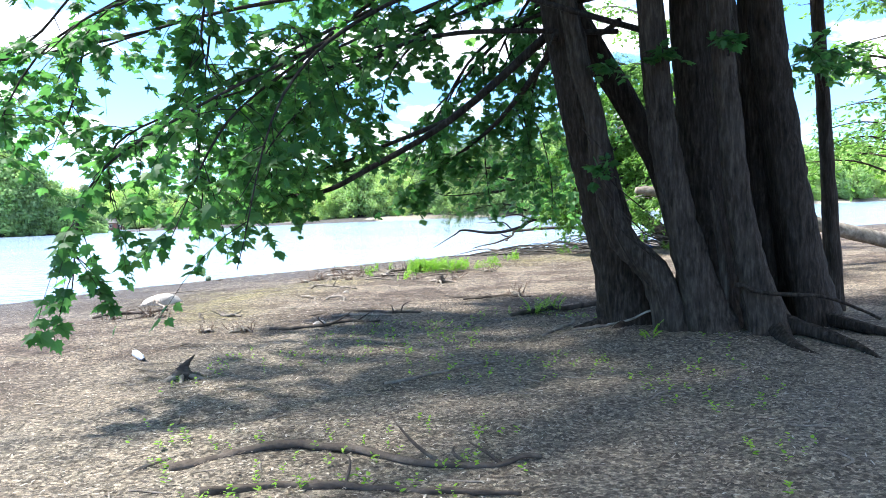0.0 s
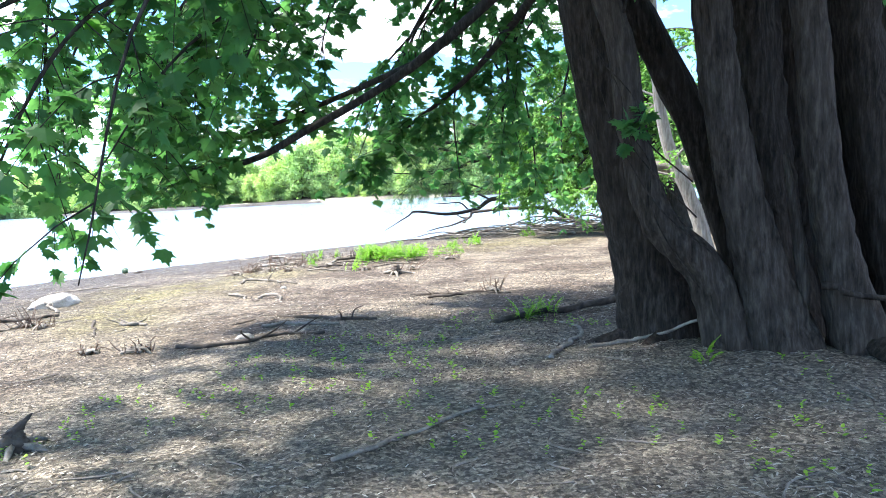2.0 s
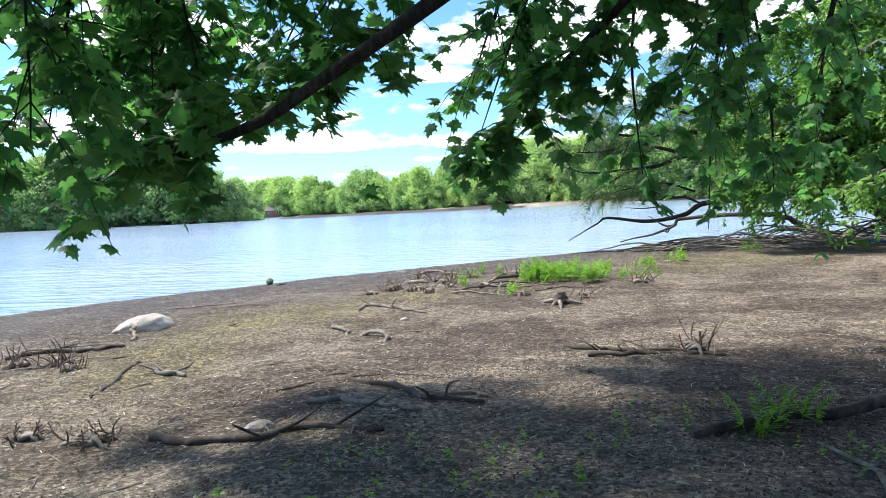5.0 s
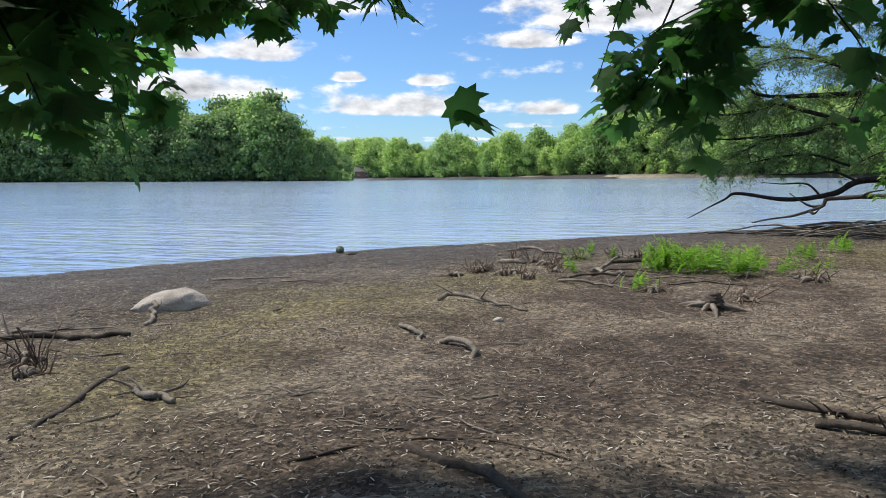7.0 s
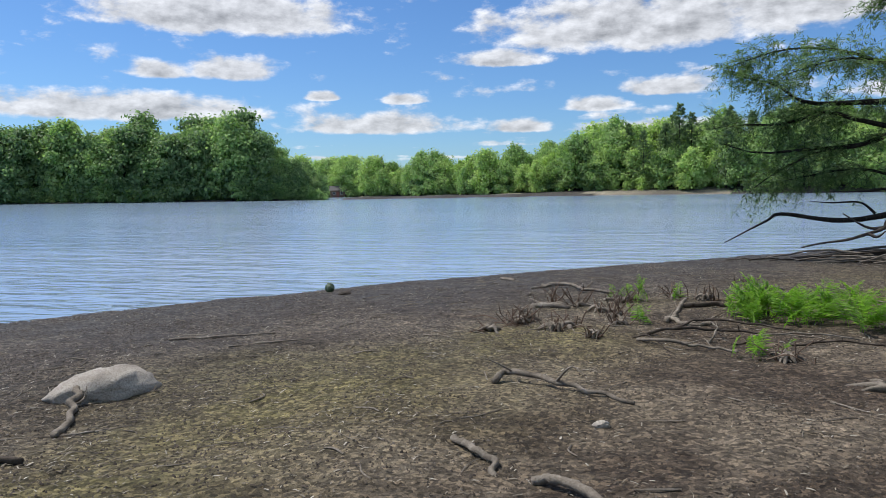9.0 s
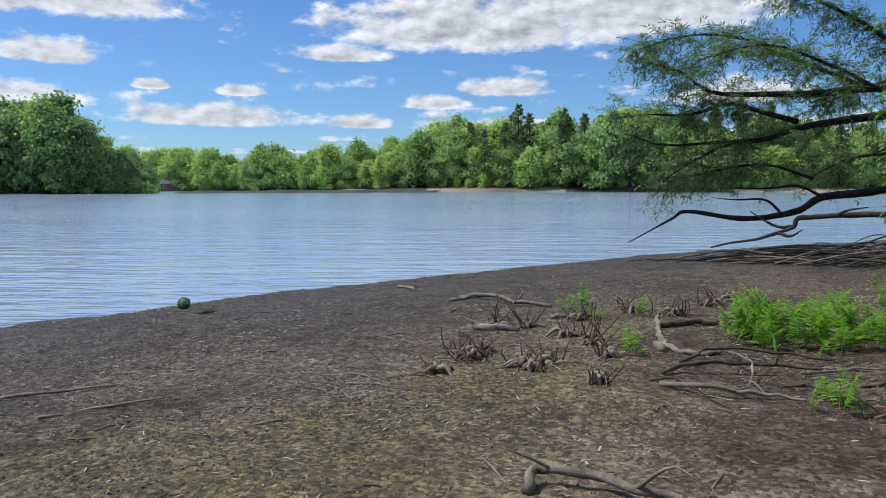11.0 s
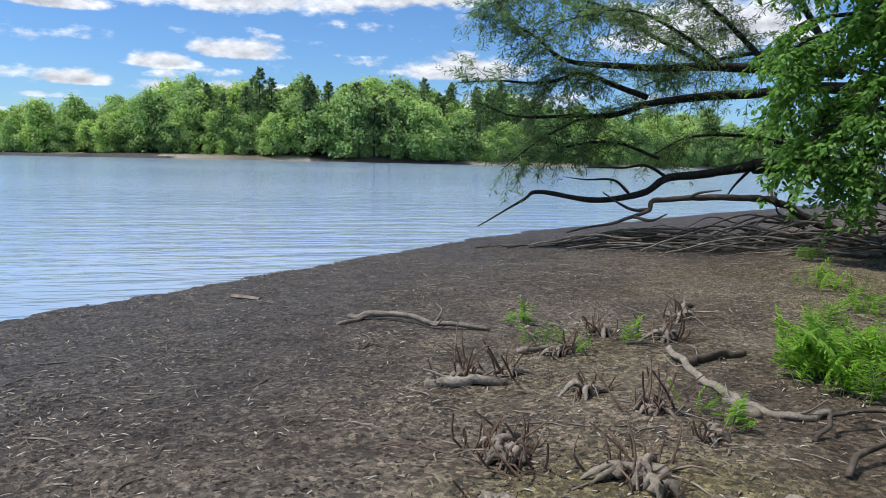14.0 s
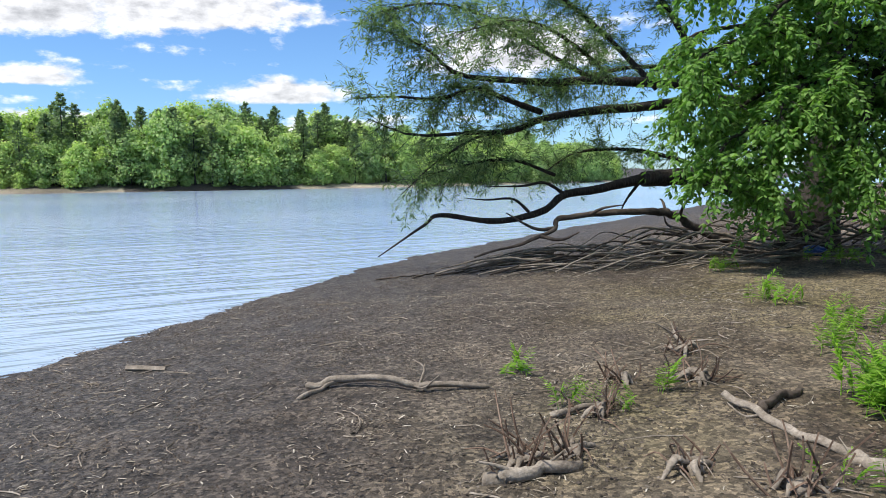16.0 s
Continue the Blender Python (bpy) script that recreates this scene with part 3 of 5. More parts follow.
def build_woods():
    rng = np.random.default_rng(19)
    isl = [far_tree("island_tree", 17 + i, 6.2 + 0.3 * i, 0.05, M_FAR_HAZY[i % 2 if i != 2 else 0], M_BARK_DARK, 30 + i, 6600, 0.8, "dark green broadleaf tree crowding the lake island") for i in range(3)]
    bank = [far_tree("broadleaf_tree", 12.5 + 1.2 * i, 6.2 + 0.3 * i, 0.06, M_FAR_HAZY[(2, 1, 2, 1)[i]], M_BARK, 50 + i, 6200, 0.76, ("bright spring green", "fresh green", "yellow green", "mid green")[i] + " broadleaf tree on the far wooded bank") for i in range(4)]
    shrub = [far_tree("shrub", 4.2 + i, 2.6, 0.02, M_FAR_HAZY[1 + i], M_BARK, 70 + i, 1300, 0.5, "light green shrub at the water's edge across the lake") for i in range(2)]
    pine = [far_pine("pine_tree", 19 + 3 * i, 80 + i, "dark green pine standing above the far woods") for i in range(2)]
    used = set()

    def plant(kinds, x, y, s, group):
        src = kinds[int(rng.integers(len(kinds)))]
        m = Matrix.Translation((x, y, ground_z(x, y) - 0.1)) @ Matrix.Rotation(rng.uniform(0, 6.28), 4, "Z")
        if src not in used:
            used.add(src)
            src.matrix_basis = m @ Matrix.Scale(s, 4)
            src["group"] = group
            return
        ob = copy_thing(src, m)
        ob.scale = (s, s, s * rng.uniform(0.92, 1.08))

    # island: front edge along the water, then rows behind it
    edge = [(-88, 191.5), (-110, 180), (-150, 172), (-220, 155)]
    for row in range(3):
        for t in np.arange(0, 1, 0.036 + 0.008 * row):
            a = t * 3
            i = min(int(a), 2)
            p = np.array(edge[i]) * (1 - (a - i)) + np.array(edge[i + 1]) * (a - i)
            x, y = p[0] - 1.5 - 2.2 * row + rng.normal(0, 0.8), p[1] + 2 + 6.5 * row + rng.normal(0, 0.8)
            s = (0.42 + 0.66 * min(1, t * 3.2 + 0.1 * row)) * rng.uniform(0.78, 1.08)
            plant(isl, x, y, s, "island trees")
    for t in np.arange(0, 1, 0.03):
        x, y = -87 - 110 * t, 190.2 - 24 * t - 6 * math.sin(t * 3)
        if line_distance(np.array([x]), np.array([y]), ISLAND, True)[0] > -2:
            plant(shrub, x + rng.normal(0, 1), y + 1.2, rng.uniform(0.6, 1.1), "island shrubs")
    # the inlet between island and bank, far off
    for x in np.arange(-175, -60, 5.2):
        for row in range(2):
            y = np.interp(x, FAR_SHORE[:, 0], FAR_SHORE[:, 1]) + 6 + 9 * row + rng.uniform(0, 3)
            plant(bank, x + rng.normal(0, 1.3), y, rng.uniform(0.62, 1.05), "inlet trees")
    # the wooded bank: shrubs, front row, then higher rows and pines
    for x in np.arange(-80, 330, 4.6):
        y0 = np.interp(x, FAR_SHORE[:, 0], FAR_SHORE[:, 1])
        if rng.random() < 0.8:
            plant(shrub, x + rng.normal(0, 1), y0 + 7.5 + rng.uniform(0, 1.5), rng.uniform(0.4, 0.9), "bank shrubs")
    for row in range(4):
        for x in np.arange(-100 + 2.3 * row, 330, 6.0 + row):
            y0 = np.interp(x, FAR_SHORE[:, 0], FAR_SHORE[:, 1])
            grow = np.clip((x + 112) / 70, 0.55, 1.2) - 0.12 * np.clip((x - 60) / 40, 0, 1)
            plant(bank, x + rng.normal(0, 1.6), y0 + 11 + 7.5 * row + rng.uniform(-3, 3), grow * rng.uniform(0.68, 1.1) * (0.9 + 0.05 * row), "far bank trees")
    for x in list(np.arange(-22, 100, 2.7)) + [-106, -92, 90, 120]:
        y0 = np.interp(x, FAR_SHORE[:, 0], FAR_SHORE[:, 1])
        k = 1.0 + 0.14 * math.exp(-((x - 40) / 25) ** 2) if x > -50 else 0.72
        plant(pine, x + rng.normal(0, 1.5), y0 + (18 + rng.uniform(-10, 12) if x > -50 else 9), k * rng.uniform(0.72, 1.02), "pines")



def box_geo(x0, x1, y0, y1, z0, z1):
    v = [(x, y, z) for x in (x0, x1) for y in (y0, y1) for z in (z0, z1)]
    return v, [(0, 1, 3, 2), (4, 6, 7, 5), (0, 4, 5, 1), (2, 3, 7, 6), (0, 2, 6, 4), (1, 5, 7, 3)]


def build_cabin():
    """A small lakeside cabin at the end of the inlet."""
    x, y = -124.0, 284.5
    wall = mat_plain("brown_boards", (0.2, 0.13, 0.09), 0.8, 0.2)
    t = thing("cabin", "small brown wooden cabin on the far shore", "house", (x, y, ground_z(x, y)))
    t.rotation_euler = (0, 0, radians(20))
    part("wall", box_geo(-3, 3, 0, 5, -0.5, 2.6), wall, t, smooth=False)
    roof = [(-3.5, -0.5, 2.5), (3.5, -0.5, 2.5), (3.5, 5.5, 2.5), (-3.5, 5.5, 2.5), (-3.5, 2.5, 4.3), (3.5, 2.5, 4.3)]
    part("roof", (roof, [(0, 1, 5, 4), (2, 3, 4, 5), (0, 4, 3), (1, 2, 5), (0, 3, 2, 1)]), mat_plain("grey_roof", (0.16, 0.15, 0.15), 0.8, 0.2), t, smooth=False)
    for wx in (-2.0, 1.0):
        win = part("window", box_geo(wx, wx + 1.0, -0.06, 0.02, 0.9, 1.9), mat_plain("window_frame", (0.7, 0.7, 0.66), 0.5), t, smooth=False)
        part("pane", box_geo(wx + 0.1, wx + 0.9, -0.08, -0.05, 1.0, 1.8), mat_plain("dark_pane", (0.03, 0.035, 0.04), 0.1, 0.6), win, smooth=False)
    part("door", box_geo(-0.5, 0.4, -0.06, 0.02, 0.0, 2.0), mat_plain("cabin_door", (0.3, 0.1, 0.07), 0.6), t, smooth=False)


build_woods()
build_cabin()


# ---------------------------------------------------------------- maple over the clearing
# the camera's way through the clearing, kept clear of leaves
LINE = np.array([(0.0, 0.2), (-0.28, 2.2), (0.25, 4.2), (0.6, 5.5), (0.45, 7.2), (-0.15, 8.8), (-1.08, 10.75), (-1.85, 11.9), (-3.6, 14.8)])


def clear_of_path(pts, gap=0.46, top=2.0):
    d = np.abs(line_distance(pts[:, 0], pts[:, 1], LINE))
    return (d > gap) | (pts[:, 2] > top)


def limb_foliage(curve, rng, kind, twigs, leaves, twig_len, leaf, droop, start=0.3, flat=0.45):
    """Twigs off a limb, and their leaves: two geometries."""
    n = len(curve)
    tg, at, ah, up = [], [], [], []
    for _ in range(twigs):
        i = int(rng.uniform(start, 1.0) * (n - 1))
        o = curve[i]
        along = unit(curve[min(i + 1, n - 1)] - curve[max(i - 1, 0)])
        d = unit(along * 0.6 + rng.normal(0, 0.7, 3) * (1, 1, flat))
        L = twig_len * rng.uniform(0.5, 1.25)
        c = spline([o, o + d * L * 0.5 + (0, 0, -droop * L * 0.1), o + d * L + (0, 0, -droop * L * 0.5)], 7)
        tg.append(tube(c[::2], [0.006, 0.004, 0.002], 3, 5, 0.0))
        s = rng.uniform(0.15, 1.0, leaves) ** 0.8
        k = s * 6
        j = np.minimum(k.astype(int), 5)
        p = c[j] + (c[j + 1] - c[j]) * (k - j)[:, None]
        out = unit(rng.normal(0, 1, (leaves, 3)) * (1, 1, 0.4) + d * 0.5 + (0, 0, -0.55 * droop))
        at.append(p + out * leaf * rng.uniform(0.15, 0.5, (leaves, 1)))
        ah.append(out)
        up.append(unit(rng.normal(0, 0.42, (leaves, 3)) + (0, 0, 1)))
    return tg, np.concatenate(at), np.concatenate(ah), np.concatenate(up)


def leafy_limb(tree, points, radii, rng, kind, leaf_mat, bark, twigs, leaves, twig_len, leaf, droop=1.0, start=0.3, sides=7, path=False, flat=0.45):
    curve = spline(points, 24)
    ob = part("limb", tube(points, radii, sides, 20, 0.07, int(rng.integers(9999))), bark, tree)
    tg, at, ah, up = limb_foliage(curve, rng, kind, twigs, leaves, twig_len, leaf, droop, start, flat)
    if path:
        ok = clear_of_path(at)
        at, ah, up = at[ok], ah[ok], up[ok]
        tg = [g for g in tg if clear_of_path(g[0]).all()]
    part("twig", join(*tg), bark, ob)
    part("foliage", scatter_leaves(kind, at, ah, up, leaf * rng.uniform(0.7, 1.25, len(at))), leaf_mat, ob, smooth=False)
    return ob


def build_maple():
    rng = np.random.default_rng(3)
    t = thing("maple_tree", "old maple with clustered grey trunks and low drooping branches", "tree", (0, 0, 0))
    stems = [
        ([(2.52, 10.0, -0.3), (2.3, 10.0, 0.72), (2.07, 10.0, 1.72), (1.87, 10.0, 2.7), (1.65, 10.0, 3.9), (1.2, 10.1, 6.5)], [0.36, 0.31, 0.28, 0.26, 0.24, 0.16], 0.35),
        ([(2.85, 9.2, -0.3), (2.58, 9.2, 0.58), (2.16, 9.25, 1.08), (1.99, 9.3, 1.75), (1.89, 9.3, 2.57), (1.70, 9.3, 3.3), (1.3, 9.2, 5.5)], [0.21, 0.17, 0.15, 0.13, 0.12, 0.11, 0.07], 0.25),
        ([(3.2, 9.1, -0.3), (2.99, 9.1, 0.57), (2.8, 9.1, 1.35), (2.65, 9.1, 2.23), (2.55, 9.1, 3.4), (2.3, 9.0, 6.5)], [0.27, 0.2, 0.175, 0.165, 0.155, 0.1], 0.5),
        ([(3.84, 8.9, -0.3), (3.6, 8.9, 0.56), (3.44, 8.9, 1.43), (3.35, 8.9, 2.46), (3.26, 8.9, 3.6), (3.1, 8.7, 6.5)], [0.24, 0.165, 0.145, 0.14, 0.135, 0.09], 0.55),
        ([(3.55, 9.75, -0.3), (3.41, 9.8, 1.01), (3.31, 9.8, 2.29), (3.2, 9.8, 3.8), (3.1, 9.9, 6.8)], [0.34, 0.29, 0.26, 0.24, 0.15], 0.3),
        ([(4.66, 9.6, -0.3), (4.4, 9.6, 1.28), (4.23, 9.6, 2.53), (4.1, 9.6, 3.7), (3.9, 9.7, 6.8)], [0.28, 0.24, 0.22, 0.2, 0.13], 0.3),
        ([(4.4, 9.95, -0.3), (4.18, 9.95, 1.62), (4.05, 9.95, 3.8), (4.0, 10.1, 6.5)], [0.2, 0.17, 0.15, 0.1], 0.3),
        ([(4.0, 10.3, -0.3), (3.92, 10.3, 1.2), (3.86, 10.3, 2.6), (3.8, 10.4, 4.0), (3.6, 10.4, 6.5)], [0.34, 0.3, 0.28, 0.25, 0.14], 0.3),
        ([(3.25, 9.02, -0.25), (3.3, 8.98, 0.5), (3.22, 8.98, 1.2), (3.17, 9.0, 1.6)], [0.08, 0.055, 0.045, 0.02], 0.2),
    ]
    for i, (p, r, fl) in enumerate(stems):
        part("trunk", tube(p, r, 18, 44, 0.1, i, fl), M_BARK_LIT if i in (1, 2, 3, 8) else M_BARK, t)
    for i, (p, r) in enumerate([([(3.45, 10.3, 0.4), (3.15, 10.4, 1.5), (2.72, 10.4, 2.52), (2.1, 10.4, 3.6), (1.5, 10.5, 5.0)], [0.2, 0.19, 0.18, 0.17, 0.12]),
                                ([(2.4, 9.9, 0.0), (1.9, 10.0, -0.12), (1.45, 10.1, -0.22)], [0.13, 0.08, 0.02]),
                                ([(2.5, 9.8, 0.0), (2.15, 9.55, -0.1), (1.9, 9.2, -0.22)], [0.12, 0.07, 0.02]),
                                ([(3.8, 8.8, 0.0), (3.75, 8.2, -0.13), (3.95, 7.6, -0.24)], [0.12, 0.06, 0.02]),
                                ([(3.9, 8.8, 0.05), (4.3, 8.1, -0.1), (4.35, 7.5, -0.22)], [0.1, 0.05, 0.02]),
                                ([(4.6, 9.5, 0.0), (5.0, 8.8, -0.1), (5.6, 8.4, -0.22)], [0.1, 0.06, 0.02])]):
        part("root" if i else "limb", tube(p, r, 8, 14, 0.12, 40 + i), M_BARK, t)
    # thin vines climbing the sinuous stem
    for i in range(4):
        o = np.array([2.55 - 0.05 * i, 9.03, 0.5 + 0.3 * i])
        lean = (-0.36, -0.2, -0.14, -0.1)
        pts = [o + (sum(lean[:k]) * rng.uniform(0.7, 1.15) + rng.normal(0, 0.05), rng.normal(0, 0.03) + 0.03 * k, 0.36 * k) for k in range(5)]
        part("vine", tube(pts, [0.008, 0.006, 0.003], 5, 24, 0.1, 80 + i), M_BARK, t)
    # low limbs: they leave the clump high up and hang over the clearing
    tips_near = [(-1.9, 7.1, 1.0), (-2.6, 7.4, 1.3), (-3.2, 6.6, 0.8), (-2.2, 8.2, 1.6), (-3.6, 8.4, 1.7), (-1.2, 8.6, 2.4), (-4.3, 7.2, 2.0), (-2.9, 9.4, 1.5), (-4.6, 9.2, 2.4), (-3.5, 7.0, 3.0), (-4.8, 8.5, 3.3), (-2.2, 7.6, 2.9), (-5.3, 10.4, 3.2), (-1.2, 7.5, 3.0), (-4.4, 6.2, 2.2)]
    tips_mid = [(-2.2, 10.0, 1.75), (-2.9, 11.0, 1.95), (-3.1, 11.4, 2.2), (-3.3, 10.4, 1.6), (-2.4, 12.0, 2.4), (-4.2, 11.6, 2.5), (-0.9, 11.7, 2.95), (-1.7, 12.4, 2.7), (-2.9, 12.8, 2.9), (-2.4, 13.2, 2.5), (-2.6, 11.7, 2.25), (-2.8, 12.4, 2.35), (-3.5, 12.8, 2.3), (-3.0, 12.3, 1.9), (-3.3, 12.6, 2.05)]
    tips_far = [(-0.6, 13.8, 1.9), (-0.2, 14.1, 2.2), (0.0, 13.6, 2.6), (0.2, 12.3, 2.9), (-0.6, 13.5, 2.35), (0.9, 13.9, 1.5), (1.5, 14.2, 1.0), (2.1, 14.3, 1.2), (1.2, 13.2, 2.3), (2.3, 13.6, 2.2), (2.6, 14.6, 1.7), (1.7, 12.2, 2.9), (0.8, 12.6, 2.7), (1.2, 12.8, 3.1), (1.4, 12.4, 2.3), (0.9, 11.6, 3.4), (1.6, 11.8, 3.5)]
    for group, twigs in ((tips_near, 14), (tips_mid, 19), (tips_far, 11)):
        bough = None
        for i, (x, y, z) in enumerate(group):
            if i % 3 == 0 or bough is None:
                o, r = np.array([rng.uniform(1.3, 2.6), rng.uniform(9.2, 10.3), rng.uniform(3.6, 5.2)]), 0.04
            else:
                o, r = bough[8 + 2 * (i % 3)], 0.02
            mx, my = o[0] * 0.45 + x * 0.55, o[1] * 0.45 + y * 0.55
            top = max(o[2], z + 0.9) * 0.55 + z * 0.3 + (0.75 if r > 0.03 else 0.45)
            pts = [tuple(o), (mx, my, top + 0.2 + rng.normal(0, 0.12)), (x + (mx - x) * 0.28 + rng.normal(0, 0.12), y + (my - y) * 0.28 + rng.normal(0, 0.12), z + 0.62 * (top - z)), (x, y, z)]
            if r > 0.03:
                bough = spline(pts, 24)
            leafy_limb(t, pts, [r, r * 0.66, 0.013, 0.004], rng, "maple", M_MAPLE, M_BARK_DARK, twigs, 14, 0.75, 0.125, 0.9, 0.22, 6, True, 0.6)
    for o, e in (((1.88, 9.2, 2.85), (1.95, 8.8, 3.05)), ((2.62, 8.95, 3.0), (2.5, 8.55, 3.15)), ((3.3, 8.75, 3.1), (3.25, 8.4, 3.2)), ((2.05, 9.25, 1.75), (1.9, 8.95, 1.85))):
        leafy_limb(t, [o, ((o[0] + e[0]) / 2, (o[1] + e[1]) / 2, e[2] + 0.05), e], [0.012, 0.008, 0.003], rng, "maple", M_MAPLE, M_BARK_DARK, 7, 6, 0.22, 0.12, 0.6, 0.2, 5)
    # one stout low limb crosses above the camera's way
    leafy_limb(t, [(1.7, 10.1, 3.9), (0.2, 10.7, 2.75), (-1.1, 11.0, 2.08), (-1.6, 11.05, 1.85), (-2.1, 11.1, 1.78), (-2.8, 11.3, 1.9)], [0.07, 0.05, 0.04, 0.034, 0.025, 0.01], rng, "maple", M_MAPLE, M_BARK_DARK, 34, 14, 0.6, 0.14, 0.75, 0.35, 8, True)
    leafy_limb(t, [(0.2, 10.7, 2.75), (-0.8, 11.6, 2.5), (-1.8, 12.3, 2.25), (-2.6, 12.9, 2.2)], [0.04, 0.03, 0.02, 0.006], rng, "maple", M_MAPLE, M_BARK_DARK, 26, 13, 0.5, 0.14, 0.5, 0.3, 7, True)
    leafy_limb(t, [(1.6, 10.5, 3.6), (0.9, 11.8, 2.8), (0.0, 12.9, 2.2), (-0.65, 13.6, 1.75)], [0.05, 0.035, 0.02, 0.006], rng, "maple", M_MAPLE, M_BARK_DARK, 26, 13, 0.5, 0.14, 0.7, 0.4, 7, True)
    # the crown overhead, mostly out of view, added to shade the clearing
    for k in range(106):
        a = rng.uniform(0, 6.28)
        R = (8.0 if k < 96 else 2.6) * math.sqrt(rng.uniform(0.02, 1))
        x, y = (0.5, -2.2)[k > 95] + math.cos(a) * R, (6.2, 12.6)[k > 95] + math.sin(a) * R * (1.05 if k < 96 else 0.85)
        z = rng.uniform(5.3, 8.6)
        pts = [(2.6 + rng.normal(0, 0.7), 9.6, rng.uniform(4.5, 6)), ((2.4 + x) / 2, (9.6 + y) / 2, z + 0.6), (x, y, z)]
        leafy_limb(t, pts, [0.07, 0.045, 0.01], rng, "maple", M_MAPLE, M_BARK_DARK, 28, 12, 1.4, 0.22, 0.6, 0.2, 6)
    return t


build_maple()


def slim_tree(points, radii, label, bark, leaf_mat, seed, limbs=7, kind="elder", size=0.11, reach=1.6):
    rng = np.random.default_rng(seed)
    t = thing("young_tree", label, "tree")
    part("trunk", tube(points, radii, 10, 30, 0.08, seed, 0.3), bark, t)
    c = spline(points, 30)
    for k in range(limbs):
        o = c[int(rng.uniform(12, 29))]
        a = rng.uniform(0, 6.28)
        e = o + np.array([math.cos(a) * reach, math.sin(a) * reach, rng.uniform(-0.2, 0.8)])
        leafy_limb(t, [o, (o + e) / 2 + (0, 0, 0.3), e], [0.03, 0.02, 0.005], rng, kind, leaf_mat, bark, 16, 14, 0.7, size, 0.8, 0.2, 5)


slim_tree([(5.7, 11.1, -0.3), (5.62, 11.1, 1.9), (5.5, 11.1, 4.2), (5.4, 11.1, 6.5)], [0.13, 0.1, 0.09, 0.05], "slender grey tree beside the maple clump", M_BARK, M_MAPLE, 5, 6, "maple", 0.13)
slim_tree([(6.3, 17.6, -0.4), (6.0, 17.6, 0.8), (5.4, 17.7, 2.6), (5.2, 17.7, 6.0)], [0.17, 0.14, 0.12, 0.08], "pale barked leaning tree behind the maple", M_BARK_PALE, M_ELDER, 6, 9, "elder", 0.12, 2.0)
slim_tree([(11.0, 17.0, -0.4), (10.8, 17.1, 2), (10.9, 17.0, 7.5)], [0.2, 0.16, 0.08], "tall bank tree with light green leaves", M_BARK, M_ELDER, 7, 14, "elder", 0.13, 2.6)
slim_tree([(14.5, 23.0, -0.4), (14.4, 23, 3), (14.6, 23, 8)], [0.24, 0.2, 0.1], "tall bank tree with light green leaves", M_BARK, M_ELDER, 8, 16, "elder", 0.14, 3.0)
slim_tree([(9.0, 12.5, -0.3), (9.1, 12.5, 3), (9.0, 12.4, 7.5)], [0.17, 0.14, 0.07], "grey bank tree with light green leaves", M_BARK, M_ELDER, 9, 13, "elder", 0.13, 2.4)


